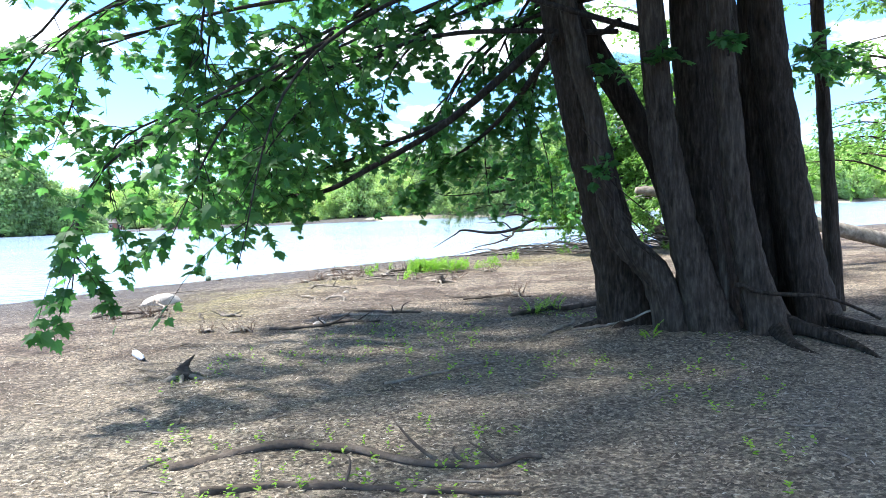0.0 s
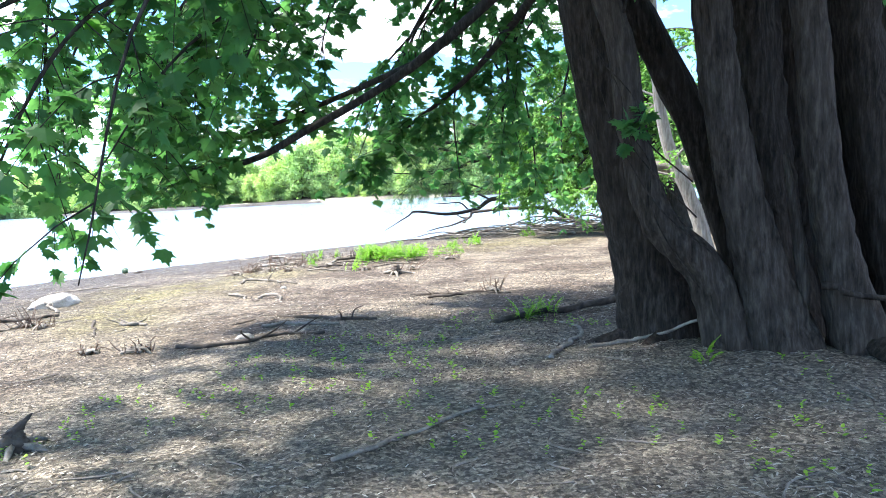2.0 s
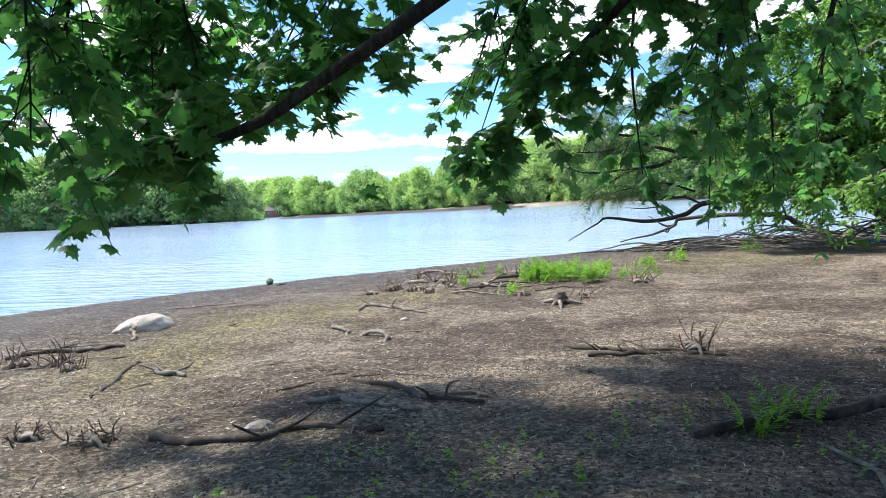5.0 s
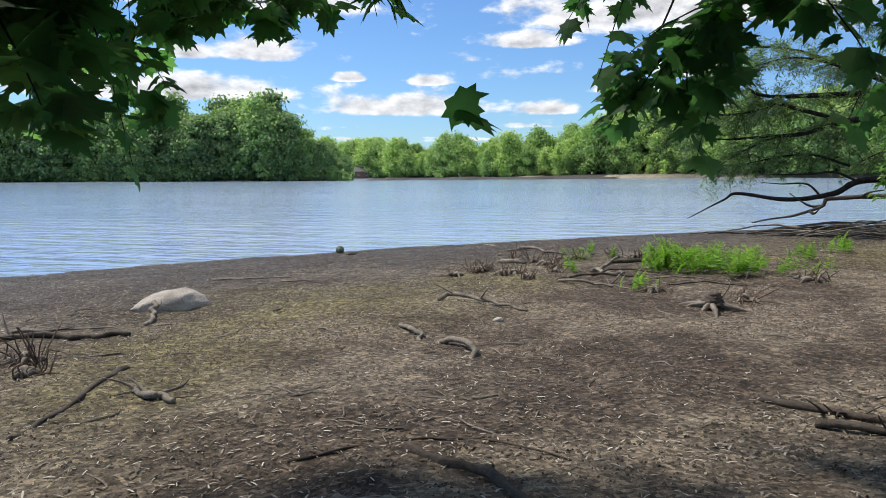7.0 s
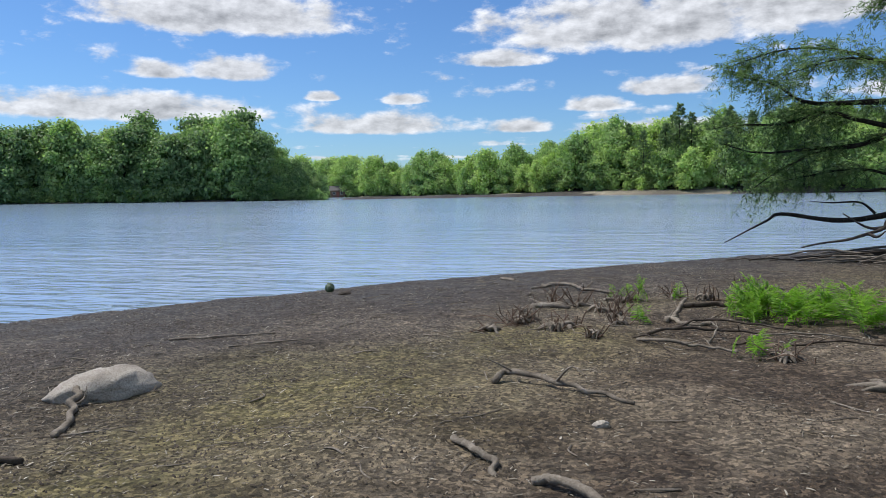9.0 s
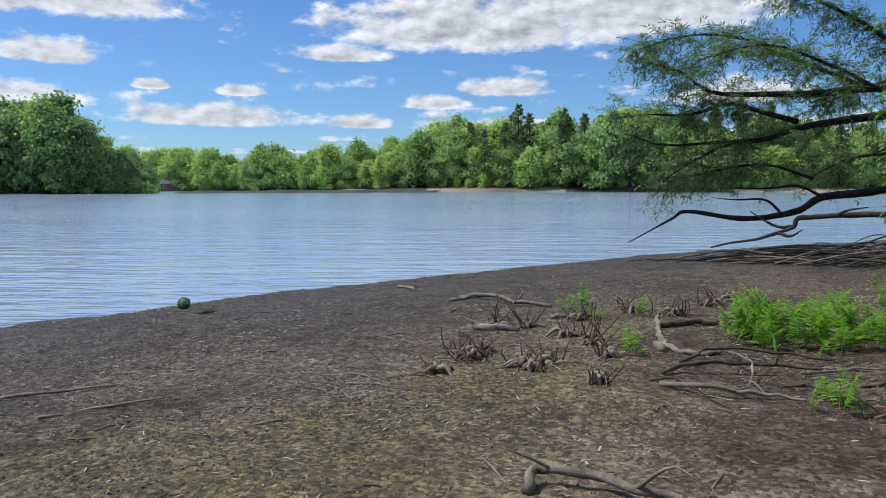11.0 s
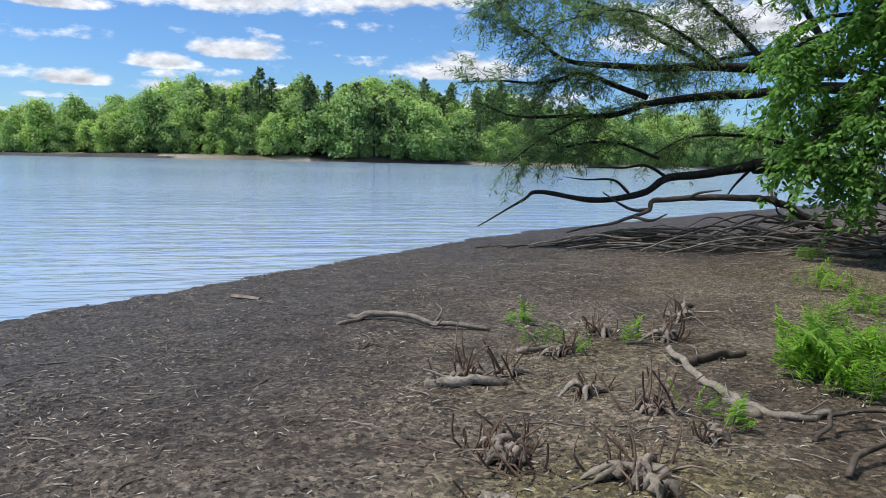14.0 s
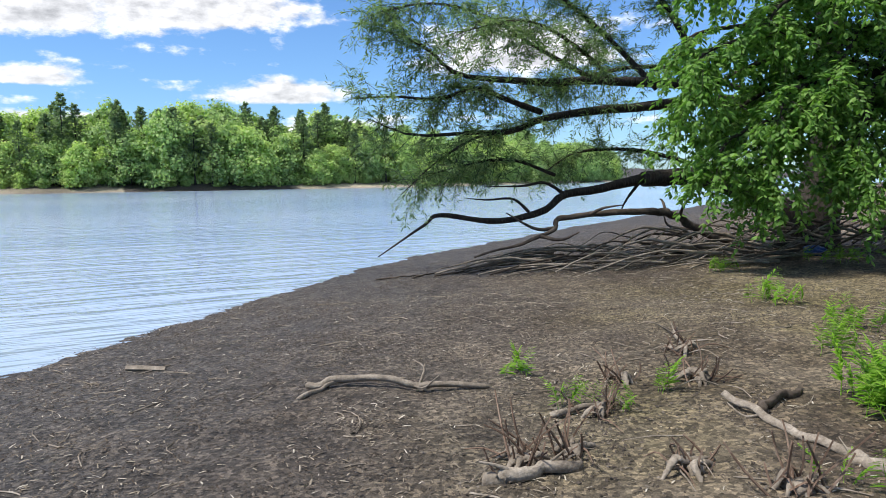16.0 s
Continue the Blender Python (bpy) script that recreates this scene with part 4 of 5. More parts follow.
# ---------------------------------------------------------------- willow and box elder at the point
def build_willow():
    rng = np.random.default_rng(12)
    t = thing("willow_tree", "leaning black-barked willow with low limbs reaching over the water", "tree")
    base = (9.2, 29.3, -0.4)
    part("trunk", tube([base, (9.8, 29.4, 1.2), (10.2, 29.6, 3.0), (10.3, 29.8, 6.5)], [0.5, 0.42, 0.36, 0.2], 14, 30, 0.09, 1, 0.4), M_BARK_DARK, t)
    part("trunk", tube([(8.9, 28.8, -0.4), (8.2, 29.4, 0.7), (7.0, 30.2, 1.3), (5.6, 30.6, 1.3)], [0.3, 0.25, 0.2, 0.15], 12, 26, 0.09, 2, 0.3), M_BARK_DARK, t)
    bare = [([(5.6, 30.6, 1.3), (4.54, 30.7, 1.11), (3.67, 30.7, 1.01), (3.12, 30.7, 0.7), (2.07, 30.7, 0.55), (0.87, 30.7, 0.70), (0.52, 30.7, 0.53), (-0.37, 30.7, 0.03)], [0.14, 0.11, 0.1, 0.085, 0.07, 0.05, 0.035, 0.012]),
            ([(3.7, 30.7, 1.0), (3.1, 30.6, 1.25), (2.5, 30.5, 1.2), (1.6, 30.4, 1.2)], [0.05, 0.035, 0.025, 0.008]),
            ([(2.8, 30.7, 0.7), (2.5, 30.8, 0.95), (1.9, 30.8, 0.95), (1.4, 30.8, 1.0)], [0.04, 0.03, 0.02, 0.006]),
            ([(5.7, 30.7, 1.3), (5.2, 30.6, 0.9), (4.9, 30.5, 0.6)], [0.05, 0.03, 0.01])]
    for i, (p, r) in enumerate(bare):
        part("limb", tube(p, [v * 0.78 for v in r], 9, 40, 0.12, 20 + i), M_BARK_DARK, t)
    leafy = [([(10.1, 29.6, 2.8), (7.58, 30.5, 3.0), (5.59, 30.7, 2.78), (4.53, 30.7, 2.69), (3.13, 30.7, 2.48), (2.47, 30.7, 2.24), (1.48, 30.7, 2.18), (0.33, 30.7, 2.12), (-0.52, 30.7, 2.38)], [0.22, 0.17, 0.13, 0.12, 0.1, 0.07, 0.05, 0.03, 0.008], 34, 0.25),
             ([(2.4, 30.7, 2.2), (1.6, 30.6, 2.1), (0.65, 30.5, 1.62), (-0.02, 30.5, 1.09)], [0.04, 0.035, 0.025, 0.006], 18, 0.2),
             ([(3.1, 30.7, 2.6), (2.35, 30.8, 2.83), (1.73, 30.8, 3.0), (1.13, 30.8, 2.83), (0.67, 30.8, 2.76), (0.02, 30.8, 2.78), (-0.82, 30.8, 2.7)], [0.09, 0.07, 0.06, 0.05, 0.04, 0.025, 0.006], 40, 0.15),
             ([(7.6, 30.5, 3.3), (4.52, 30.9, 3.3), (3.67, 30.9, 3.21), (2.6, 30.9, 3.2), (1.37, 30.9, 3.25), (0.69, 30.9, 3.69), (-0.07, 30.9, 3.9)], [0.16, 0.12, 0.11, 0.09, 0.06, 0.04, 0.008], 52, 0.2),
             ([(4.6, 30.9, 3.3), (3.4, 31.2, 3.9), (2.2, 31.2, 4.4), (0.9, 31.1, 4.5), (-0.5, 31, 4.1)], [0.08, 0.06, 0.045, 0.03, 0.006], 56, 0.2),
             ([(4.6, 30.4, 3.2), (3.4, 29.8, 3.6), (2.0, 29.6, 4.0), (0.6, 29.7, 3.7)], [0.07, 0.05, 0.035, 0.006], 44, 0.2),
             ([(3.5, 30.8, 1.4), (2.6, 31.0, 1.7), (1.6, 31.1, 1.6), (0.4, 31, 1.3)], [0.05, 0.04, 0.02, 0.006], 30, 0.2),
             ([(6.2, 30.8, 3.2), (5.2, 31.4, 4.4), (4.0, 31.6, 5.2), (2.6, 31.5, 5.7)], [0.1, 0.07, 0.05, 0.008], 60, 0.2),
             ([(7.5, 30.6, 3.4), (6.6, 31.0, 5.0), (5.2, 31.2, 6.2), (3.9, 31, 6.8)], [0.12, 0.09, 0.06, 0.008], 64, 0.25),
             ([(10.3, 29.8, 5.5), (8.8, 30.4, 6.6), (7.2, 30.6, 7.2), (5.8, 30.5, 7.4)], [0.12, 0.09, 0.06, 0.01], 60, 0.2),
             ([(8.5, 30.3, 3.2), (7.0, 31.5, 3.8), (5.5, 32.3, 3.6), (4.0, 32.6, 3.0)], [0.1, 0.07, 0.05, 0.008], 48, 0.2),
             ([(7.6, 30.2, 1.4), (6.2, 31.2, 1.9), (4.8, 31.6, 1.9), (3.8, 31.5, 1.5)], [0.08, 0.06, 0.04, 0.008], 34, 0.2)]
    for p, r, n, s in leafy:
        leafy_limb(t, p, [v * 0.72 for v in r], rng, "willow", M_WILLOW, M_BARK_DARK, int(n * 2.6), 46, 0.72, 0.115, 0.45, s, 8, False, 0.9)


def build_elder():
    rng = np.random.default_rng(14)
    t = thing("box_elder_tree", "leafy bright green box elder bending low over the shore", "tree")
    part("trunk", tube([(9.6, 27.0, -0.4), (9.2, 27.0, 1.2), (8.7, 27.1, 2.6), (8.2, 27.2, 6.2)], [0.36, 0.3, 0.25, 0.14], 14, 30, 0.09, 3, 0.4), M_BARK_DARK, t)
    part("trunk", tube([(10.2, 27.6, -0.4), (10.8, 27.6, 1.6), (11.0, 27.8, 5.5)], [0.28, 0.24, 0.14], 12, 26, 0.09, 4, 0.3), M_BARK_DARK, t)
    tips = [(4.6, 26.8, 1.35), (3.9, 27.2, 1.5), (4.4, 26.5, 2.2), (3.6, 27.4, 2.9), (4.6, 26.9, 3.6), (3.9, 27.3, 4.4), (5.6, 26.2, 1.25), (5.4, 26.0, 1.6), (5.3, 26.3, 2.7), (5.6, 26.3, 4.2), (5.0, 26.9, 5.2),
            (6.6, 25.7, 1.3), (6.5, 25.5, 1.9), (6.6, 25.8, 3.1), (6.8, 25.9, 4.6), (6.2, 26.4, 5.8), (7.6, 25.3, 1.35), (7.8, 25.2, 2.2), (7.9, 25.4, 3.6), (8.0, 25.6, 5.2), (9.3, 25.0, 1.8), (9.6, 25.0, 3.4), (9.8, 25.2, 5.2),
            (4.2, 28.2, 2.3), (4.4, 28.4, 3.4), (5.2, 28.4, 4.8), (5.0, 28.2, 2.0), (6.2, 28.6, 2.6), (6.4, 28.6, 3.8), (7.4, 28.6, 2.0), (7.4, 28.7, 5.4)]
    for x, y, z in tips:
        oz = min(6.0, max(1.6, z + rng.uniform(0.2, 1.1)))
        o = (9.2 - 0.17 * oz, 27.1, oz)
        pts = [o, ((o[0] + x) / 2, (o[1] + y) / 2, max(oz, z) + 0.35), (x + 0.5, y + 0.1, z + 0.45), (x, y, z - 0.1)]
        leafy_limb(t, pts, [0.08, 0.055, 0.03, 0.006], rng, "elder", M_ELDER, M_BARK_DARK, 56, 34, 0.8, 0.118, 1.2, 0.22, 6)


build_willow()
build_elder()


# ---------------------------------------------------------------- fallen wood
def lay(points, lift=0.0, r=0.03):
    """Points of a plan laid on the ground; a third value is the height over it."""
    return [(p[0], p[1], ground_z(p[0], p[1]) + r * 0.55 + (p[2] if len(p) > 2 else 0) + lift) for p in points]


def stick(name, points, r0, r1, mat, label, category="branch", seed=0, forks=0, group="", sides=8):
    """A fallen branch with uneven girth, knots and broken side twigs."""
    rng = np.random.default_rng(seed + 500)
    r0, r1 = r0 * 0.78, r1 * 0.78
    pts = lay(points, 0, r0)
    wob = spline(pts, 3 * len(pts))
    kink = rng.normal(0, 0.3 * max(r0, r1) + 0.009, wob.shape) * (1, 1, 0.4)
    kink[0] = kink[-1] = 0
    pts = [tuple(q) for q in wob + kink]
    origin = np.array(pts[0])
    ob = part(name, tube([np.array(p) - origin for p in pts], [r0, (r0 * 2 + r1) / 3, r1], sides, max(12, 3 * len(pts)), 0.18, seed), mat)
    ob.location = origin
    tagged(ob, label, category, group)
    c = spline(pts, 30) - origin
    for k in range(forks):
        i = int(rng.uniform(6, 26))
        L = rng.uniform(5, 12) * r0
        a = rng.uniform(0, 6.28)
        e = c[i] + np.array([math.cos(a) * L, math.sin(a) * L, rng.uniform(0.1, 0.6) * L])
        part("side_twig", tube([c[i], (c[i] + e) / 2 + rng.normal(0, 0.1 * L, 3), e], [r0 * 0.4, r0 * 0.3, r0 * 0.12], 5, 8, 0.1, k), mat, ob)
    return ob


def dead_tuft(x, y, spread, tall, n, seed, knot=True, mat=None):
    """A cut-back shrub: a knot of roots with a fan of broken dry stems."""
    rng = np.random.default_rng(seed + 900)
    z = ground_z(x, y)
    t = thing("dead_shrub", "dry brown tuft of broken stems on exposed roots", "dead shrub", (x, y, z), "dead shrubs")
    if knot:
        for k in range(int(4 + n / 6)):
            a = rng.uniform(0, 6.28)
            L = spread * rng.uniform(0.5, 1.2)
            o = np.array([math.cos(a) * L, math.sin(a) * L, -0.02])
            p0 = rng.normal(0, spread * 0.25, 3) * (1, 1, 0) + (0, 0, 0.02)
            part("root", tube([p0, o * 0.4 + (0, 0, rng.uniform(0.03, 0.09)), o * 0.75 + (0, 0, 0.035), o], [0.024, 0.022, 0.016, 0.007], 6, 12, 0.35, seed + k), M_WOOD, t)
    for k in range(n):
        p = rng.normal(0, spread * 0.4, 3) * (1, 1, 0)
        d = np.array([rng.normal(0, 0.55), rng.normal(0, 0.55), 1]) * tall * rng.uniform(0.2, 1.1)
        part("stem", tube([p + (0, 0, -0.02), p + d * 0.5 + rng.normal(0, 0.02, 3), p + d], [0.008, 0.007, 0.005], 4, 5, 0.1, k), mat or M_STEM, t, smooth=False)
    for k in range(n // 3):
        a, L = rng.uniform(0, 6.28), spread * rng.uniform(0.8, 1.8)
        p = rng.normal(0, spread * 0.5, 3) * (1, 1, 0)
        e = p + np.array([math.cos(a) * L, math.sin(a) * L, 0])
        part("fallen_stem", tube([p + (0, 0, 0.02), (p + e) / 2 + (0, 0, rng.uniform(0.02, 0.08)), e + (0, 0, 0.005)], [0.007, 0.006, 0.003], 4, 6, 0.1, k), M_WOOD if k % 2 else M_STEM, t, smooth=False)
    return t


stick("fallen_branch", [(-2.66, 11.5), (-2.3, 11.38), (-1.9, 11.48), (-1.5, 11.66), (-1.0, 11.66)], 0.045, 0.02, M_WOOD_DARK, "dark fallen branch lying on the leaf litter", seed=1, forks=3)
stick("fallen_branch", [(-1.75, 13.1), (-1.3, 12.9), (-0.9, 12.45), (-0.4, 12.3)], 0.045, 0.02, M_WOOD_DARK, "dark fallen branch half sunk in the mud", seed=2, forks=2)
stick("fallen_branch", [(0.1, 14.6), (0.5, 14.35), (1.0, 14.2), (1.6, 14.0)], 0.035, 0.015, M_WOOD_DARK, "dark twiggy branch on the bare ground", seed=3, forks=7)
stick("log", [(1.0, 11.55), (1.6, 11.85, 0.03), (2.2, 12.2, 0.06), (2.9, 12.55, 0.1)], 0.04, 0.07, M_WOOD_DARK, "dark rotting log behind the maple trunk", "log", 4, 2)
stick("exposed_root", [(1.22, 9.5), (1.45, 9.95), (1.75, 10.45), (1.85, 11.0), (1.7, 11.5)], 0.032, 0.016, M_WOOD, "grey bent root beside the maple trunk", "root", 5, 1)
stick("fallen_branch", [(1.62, 9.75), (2.0, 9.72, 0.0), (2.25, 9.6, 0.06), (2.75, 9.1, 0.3)], 0.026, 0.014, M_WOOD, "thin grey branch propped against the maple", seed=6)
stick("exposed_root", [(3.3, 8.7, 0.55), (3.6, 8.55, 0.5), (4.2, 8.5, 0.45), (4.9, 8.6, 0.2)], 0.035, 0.02, M_BARK, "grey branch lodged across the maple trunks", "branch", 7)
stick("fallen_branch", [(-0.6, 7.3), (-0.1, 7.7), (0.3, 8.15), (0.75, 8.3)], 0.022, 0.012, M_WOOD, "thin grey stick on the leaf litter", seed=8, forks=2)
stick("exposed_root", [(-1.9, 5.2), (-1.2, 5.5), (-0.6, 5.35), (0.1, 5.0), (0.6, 5.1)], 0.05, 0.02, M_WOOD_DARK, "long low root winding through the leaf litter", "root", 9, 3)
stick("exposed_root", [(-1.5, 4.6), (-0.9, 4.75), (-0.3, 4.6), (0.4, 4.5)], 0.04, 0.018, M_WOOD_DARK, "low root in the leaf litter", "root", 10, 2)
stick("exposed_root", [(-1.85, 12.42), (-1.5, 12.36), (-1.2, 12.2), (-0.85, 12.1)], 0.034, 0.02, M_WOOD, "pale worn root breaking the soil", "root", 11)
stick("exposed_root", [(-0.85, 12.55), (-0.6, 12.6), (-0.4, 12.55)], 0.03, 0.02, M_WOOD, "pale stub of root in the soil", "root", 12)
stick("fallen_branch", [(0.35, 14.15), (0.8, 14.05), (1.35, 14.05)], 0.035, 0.02, M_WOOD_DARK, "short dark branch on the ground", seed=13)
stick("fallen_branch", [(-4.05, 12.7), (-4.25, 13.3), (-4.5, 13.9), (-4.65, 14.35)], 0.02, 0.032, M_WOOD_DARK, "long brown stick lying on the mossy mud", seed=14)
stick("driftwood", [(-4.1, 13.8), (-3.9, 13.7), (-3.68, 13.68)], 0.045, 0.03, M_WOOD, "short weathered chunk of driftwood", "driftwood", 15, 3)
stick("driftwood", [(-7.0, 15.0), (-6.6, 15.3), (-6.1, 15.35), (-5.7, 15.6)], 0.05, 0.03, M_WOOD_DARK, "dark driftwood branch near the boulder", "driftwood", 16, 3)
stick("fallen_branch", [(-6.3, 14.0), (-5.8, 14.3), (-5.2, 14.9)], 0.022, 0.01, M_WOOD, "thin stick in the dry stems", seed=17, forks=2)
stick("twig", [(-2.3, 12.8), (-1.9, 13.2), (-1.4, 13.35), (-0.9, 13.2)], 0.011, 0.005, M_WOOD_DARK, "long thin curved twig", seed=18, forks=1)
stick("exposed_root", [(-3.1, 16.45), (-2.95, 16.3, 0.03), (-2.8, 16.15, 0.01), (-2.7, 15.9, -0.04)], 0.03, 0.026, M_WOOD, "pale arched root breaking the soil", "root", 19)
stick("exposed_root", [(-2.5, 15.9), (-2.3, 15.8, 0.05), (-2.1, 15.5, 0.03), (-2.02, 15.3, -0.05)], 0.034, 0.034, M_WOOD, "pale arched root breaking the soil", "root", 20)
stick("fallen_branch", [(-3.12, 17.7), (-3.05, 17.88, 0.06), (-2.75, 17.8, 0.05), (-2.4, 17.6, 0.02), (-2.0, 17.4)], 0.035, 0.018, M_WOOD, "bent weathered branch on dry mud", seed=21, forks=2)
stick("fallen_branch", [(-5.9, 16.1), (-6.1, 16.4), (-6.4, 16.8, 0.06), (-6.55, 17.05, 0.12)], 0.03, 0.045, M_WOOD, "pale stick leaning on the boulder", seed=22, forks=1)
stick("fallen_branch", [(-7.1, 15.4), (-6.6, 15.75), (-6.0, 16.15), (-5.6, 16.4)], 0.018, 0.01, M_WOOD, "thin pale stick beside the boulder", seed=23, forks=1)
stick("fallen_branch", [(-6.35, 19.0), (-6.0, 19.25), (-5.65, 19.55)], 0.016, 0.007, M_WOOD, "thin forked stick on the mud", seed=24, forks=2)
stick("log", [(-1.5, 22.4, 0.05), (-1.6, 21.9), (-1.68, 21.4), (-1.76, 21.0)], 0.032, 0.045, M_WOOD, "grey weathered log near the ferns", "log", 25, 2)
stick("log", [(-1.55, 22.1), (-1.25, 22.2, 0.02), (-0.9, 22.25)], 0.04, 0.035, M_WOOD_DARK, "short dark log under the ferns", "log", 26)
stick("log", [(-1.75, 21.35), (-1.55, 21.05), (-1.25, 20.95)], 0.04, 0.03, M_WOOD, "short grey log on the mud", "log", 27, 1)
stick("fallen_branch", [(-3.75, 24.55), (-3.4, 24.35, 0.05), (-3.0, 24.05, 0.05), (-2.55, 23.75)], 0.04, 0.028, M_WOOD, "bent grey branch lying on the shore", seed=28, forks=3)
stick("fallen_branch", [(-3.9, 24.3), (-3.5, 24.45, 0.02), (-3.05, 24.2, 0.06)], 0.025, 0.012, M_WOOD, "thin grey branch crossing another", seed=29, forks=1)
stick("fallen_branch", [(-3.55, 22.25), (-3.3, 22.15, 0.02), (-3.0, 22.1)], 0.05, 0.035, M_WOOD, "pale mossy log among dry stems", "log", 30, 2)
stick("twig", [(-4.6, 20.3), (-4.2, 20.0), (-3.9, 19.6)], 0.009, 0.005, M_WOOD, "long pale twig on the mud", seed=31)
stick("twig", [(-4.2, 21.6), (-3.7, 21.2), (-3.3, 20.9)], 0.009, 0.005, M_WOOD, "long pale twig on the mud", seed=32, forks=1)
stick("fallen_branch", [(-7.4, 19.4), (-6.9, 19.6), (-6.3, 19.95)], 0.022, 0.01, M_WOOD, "thin stick on the dark mud", seed=33, forks=1)
stick("fallen_branch", [(0.0, 24.3), (-0.3, 24.0, 0.06), (-0.6, 23.6)], 0.035, 0.02, M_WOOD, "grey branch among dry stems", seed=34, forks=3)
stick("fallen_branch", [(-2.6, 22.9), (-2.35, 22.85, 0.03), (-2.05, 22.9)], 0.03, 0.018, M_WOOD, "grey stick among green sprouts", seed=35, forks=2)
bank_log = part("log", tube([(13.2, 19.3, -0.25), (10.0, 18.7, 0.6), (7.2, 18.25, 1.3), (5.1, 17.95, 1.75), (4.6, 17.9, 1.8)], [0.2, 0.18, 0.15, 0.12, 0.07], 10, 26, 0.14, 91), M_WOOD)
tagged(bank_log, "grey fallen trunk leaning on the pale tree", "log")
# the root tangle in front of the ferns
for i, (p, r) in enumerate([([(-2.05, 19.75), (-1.75, 19.6, 0.04), (-1.4, 19.62, 0.03), (-1.1, 19.5)], 0.055), ([(-1.95, 20.1), (-1.6, 20.3, 0.08), (-1.2, 20.35, 0.08), (-0.7, 20.2, 0.03)], 0.05),
                            ([(-1.7, 20.6), (-1.4, 20.75, 0.1), (-1.0, 20.65, 0.1), (-0.5, 20.5, 0.05)], 0.04), ([(-1.35, 19.9), (-1.25, 20.2, 0.12), (-1.3, 20.6, 0.12)], 0.03), ([(-1.1, 19.9), (-0.95, 19.7, 0.05), (-0.8, 19.3)], 0.03),
                            ([(-2.1, 19.9), (-1.95, 19.75, 0.05), (-1.7, 19.3)], 0.025), ([(-0.9, 20.0, 0.06), (-0.4, 20.0, 0.08), (0.1, 20.2)], 0.03), ([(-0.6, 19.8), (-0.1, 19.9, 0.05), (0.5, 19.8)], 0.03)]):
    stick("exposed_root", p, r * 0.48, r * 0.24, M_WOOD_DARK if i % 3 else M_WOOD, "twisted exposed root below the ferns", "root", 60 + i, 3, "root tangle")
# the brush heap under the willow
rng_pile = np.random.default_rng(77)
for i in range(130):
    k = rng_pile.uniform(0, 1.4)
    x, y = 2.0 + 6.4 * k + rng_pile.normal(0, 0.5), 29.9 - 1.9 * k + rng_pile.normal(0, 0.55) + (1.2 if i % 3 == 0 else 0)
    a = rng_pile.normal(2.85, 0.38)
    L = rng_pile.uniform(0.7, 1.7)
    h = rng_pile.uniform(0.0, 0.6) * (0.35 + k)
    dx, dy = math.cos(a) * L, math.sin(a) * L * 0.6
    r = rng_pile.uniform(0.018, 0.05)
    stick("brush_branch", [(x + dx, y + dy, h * 0.25), (x, y, h + rng_pile.uniform(0, 0.1)), (x - dx, y - dy, h * 0.7)], r * 0.45, r, M_WOOD if i % 4 else M_WOOD_DARK, "bleached grey branch in a heap of brush", "branch", 100 + i, 2, "brush heap", 6)
stick("fallen_branch", [(7.4, 29.3), (6.5, 29.7, 0.35), (5.7, 29.8, 0.72), (5.05, 29.8, 0.85), (3.1, 29.9, 0.9), (2.45, 29.9, 0.58), (1.2, 30.1, 0.25)], 0.12, 0.02, M_WOOD_DARK, "long dead limb arching from the willow to the mud", "branch", 40, 6)
for i in range(9):
    x = -0.3 + 0.45 * i
    stick("driftwood", [(x, 30.9 - 0.12 * i + rng_pile.normal(0, 0.2)), (x + 0.4, 30.7 - 0.1 * i, 0.03), (x + 0.9, 30.9 - 0.1 * i + rng_pile.normal(0, 0.2))], 0.02, 0.012, M_WOOD_DARK, "thin driftwood stick at the water's edge", "driftwood", 200 + i, 2, "shore driftwood", 6)

for i, (x, y, s, h, n) in enumerate([(-3.48, 20.95, 0.26, 0.24, 22), (-2.92, 20.45, 0.24, 0.2, 18), (-3.25, 22.3, 0.2, 0.34, 18), (-2.55, 21.75, 0.2, 0.16, 12), (-0.6, 23.6, 0.22, 0.25, 14), (-2.28, 20.75, 0.12, 0.16, 8), (-2.35, 21.25, 0.16, 0.3, 16),
                                     (-2.3, 22.75, 0.16, 0.25, 12), (-3.72, 20.3, 0.16, 0.14, 9), (-2.95, 20.2, 0.12, 0.16, 8), (-2.49, 19.8, 0.12, 0.14, 8), (-3.5, 20.75, 0.2, 0.22, 14), (-1.2, 22.9, 0.2, 0.25, 12), (-1.6, 23.3, 0.18, 0.22, 12), (-2.9, 22.3, 0.18, 0.26, 12),
                                     (-5.6, 14.3, 0.22, 0.3, 22), (-5.2, 13.9, 0.12, 0.22, 10), (-6.3, 14.4, 0.2, 0.28, 16), (-3.05, 11.35, 0.22, 0.16, 20), (-3.6, 11.4, 0.15, 0.14, 12), (1.35, 14.2, 0.2, 0.3, 12), (-0.75, 19.0, 0.2, 0.2, 12), (0.3, 18.6, 0.2, 0.24, 12), (1.2, 20.5, 0.25, 0.25, 14)]):
    dead_tuft(x, y, s, h, n, i)


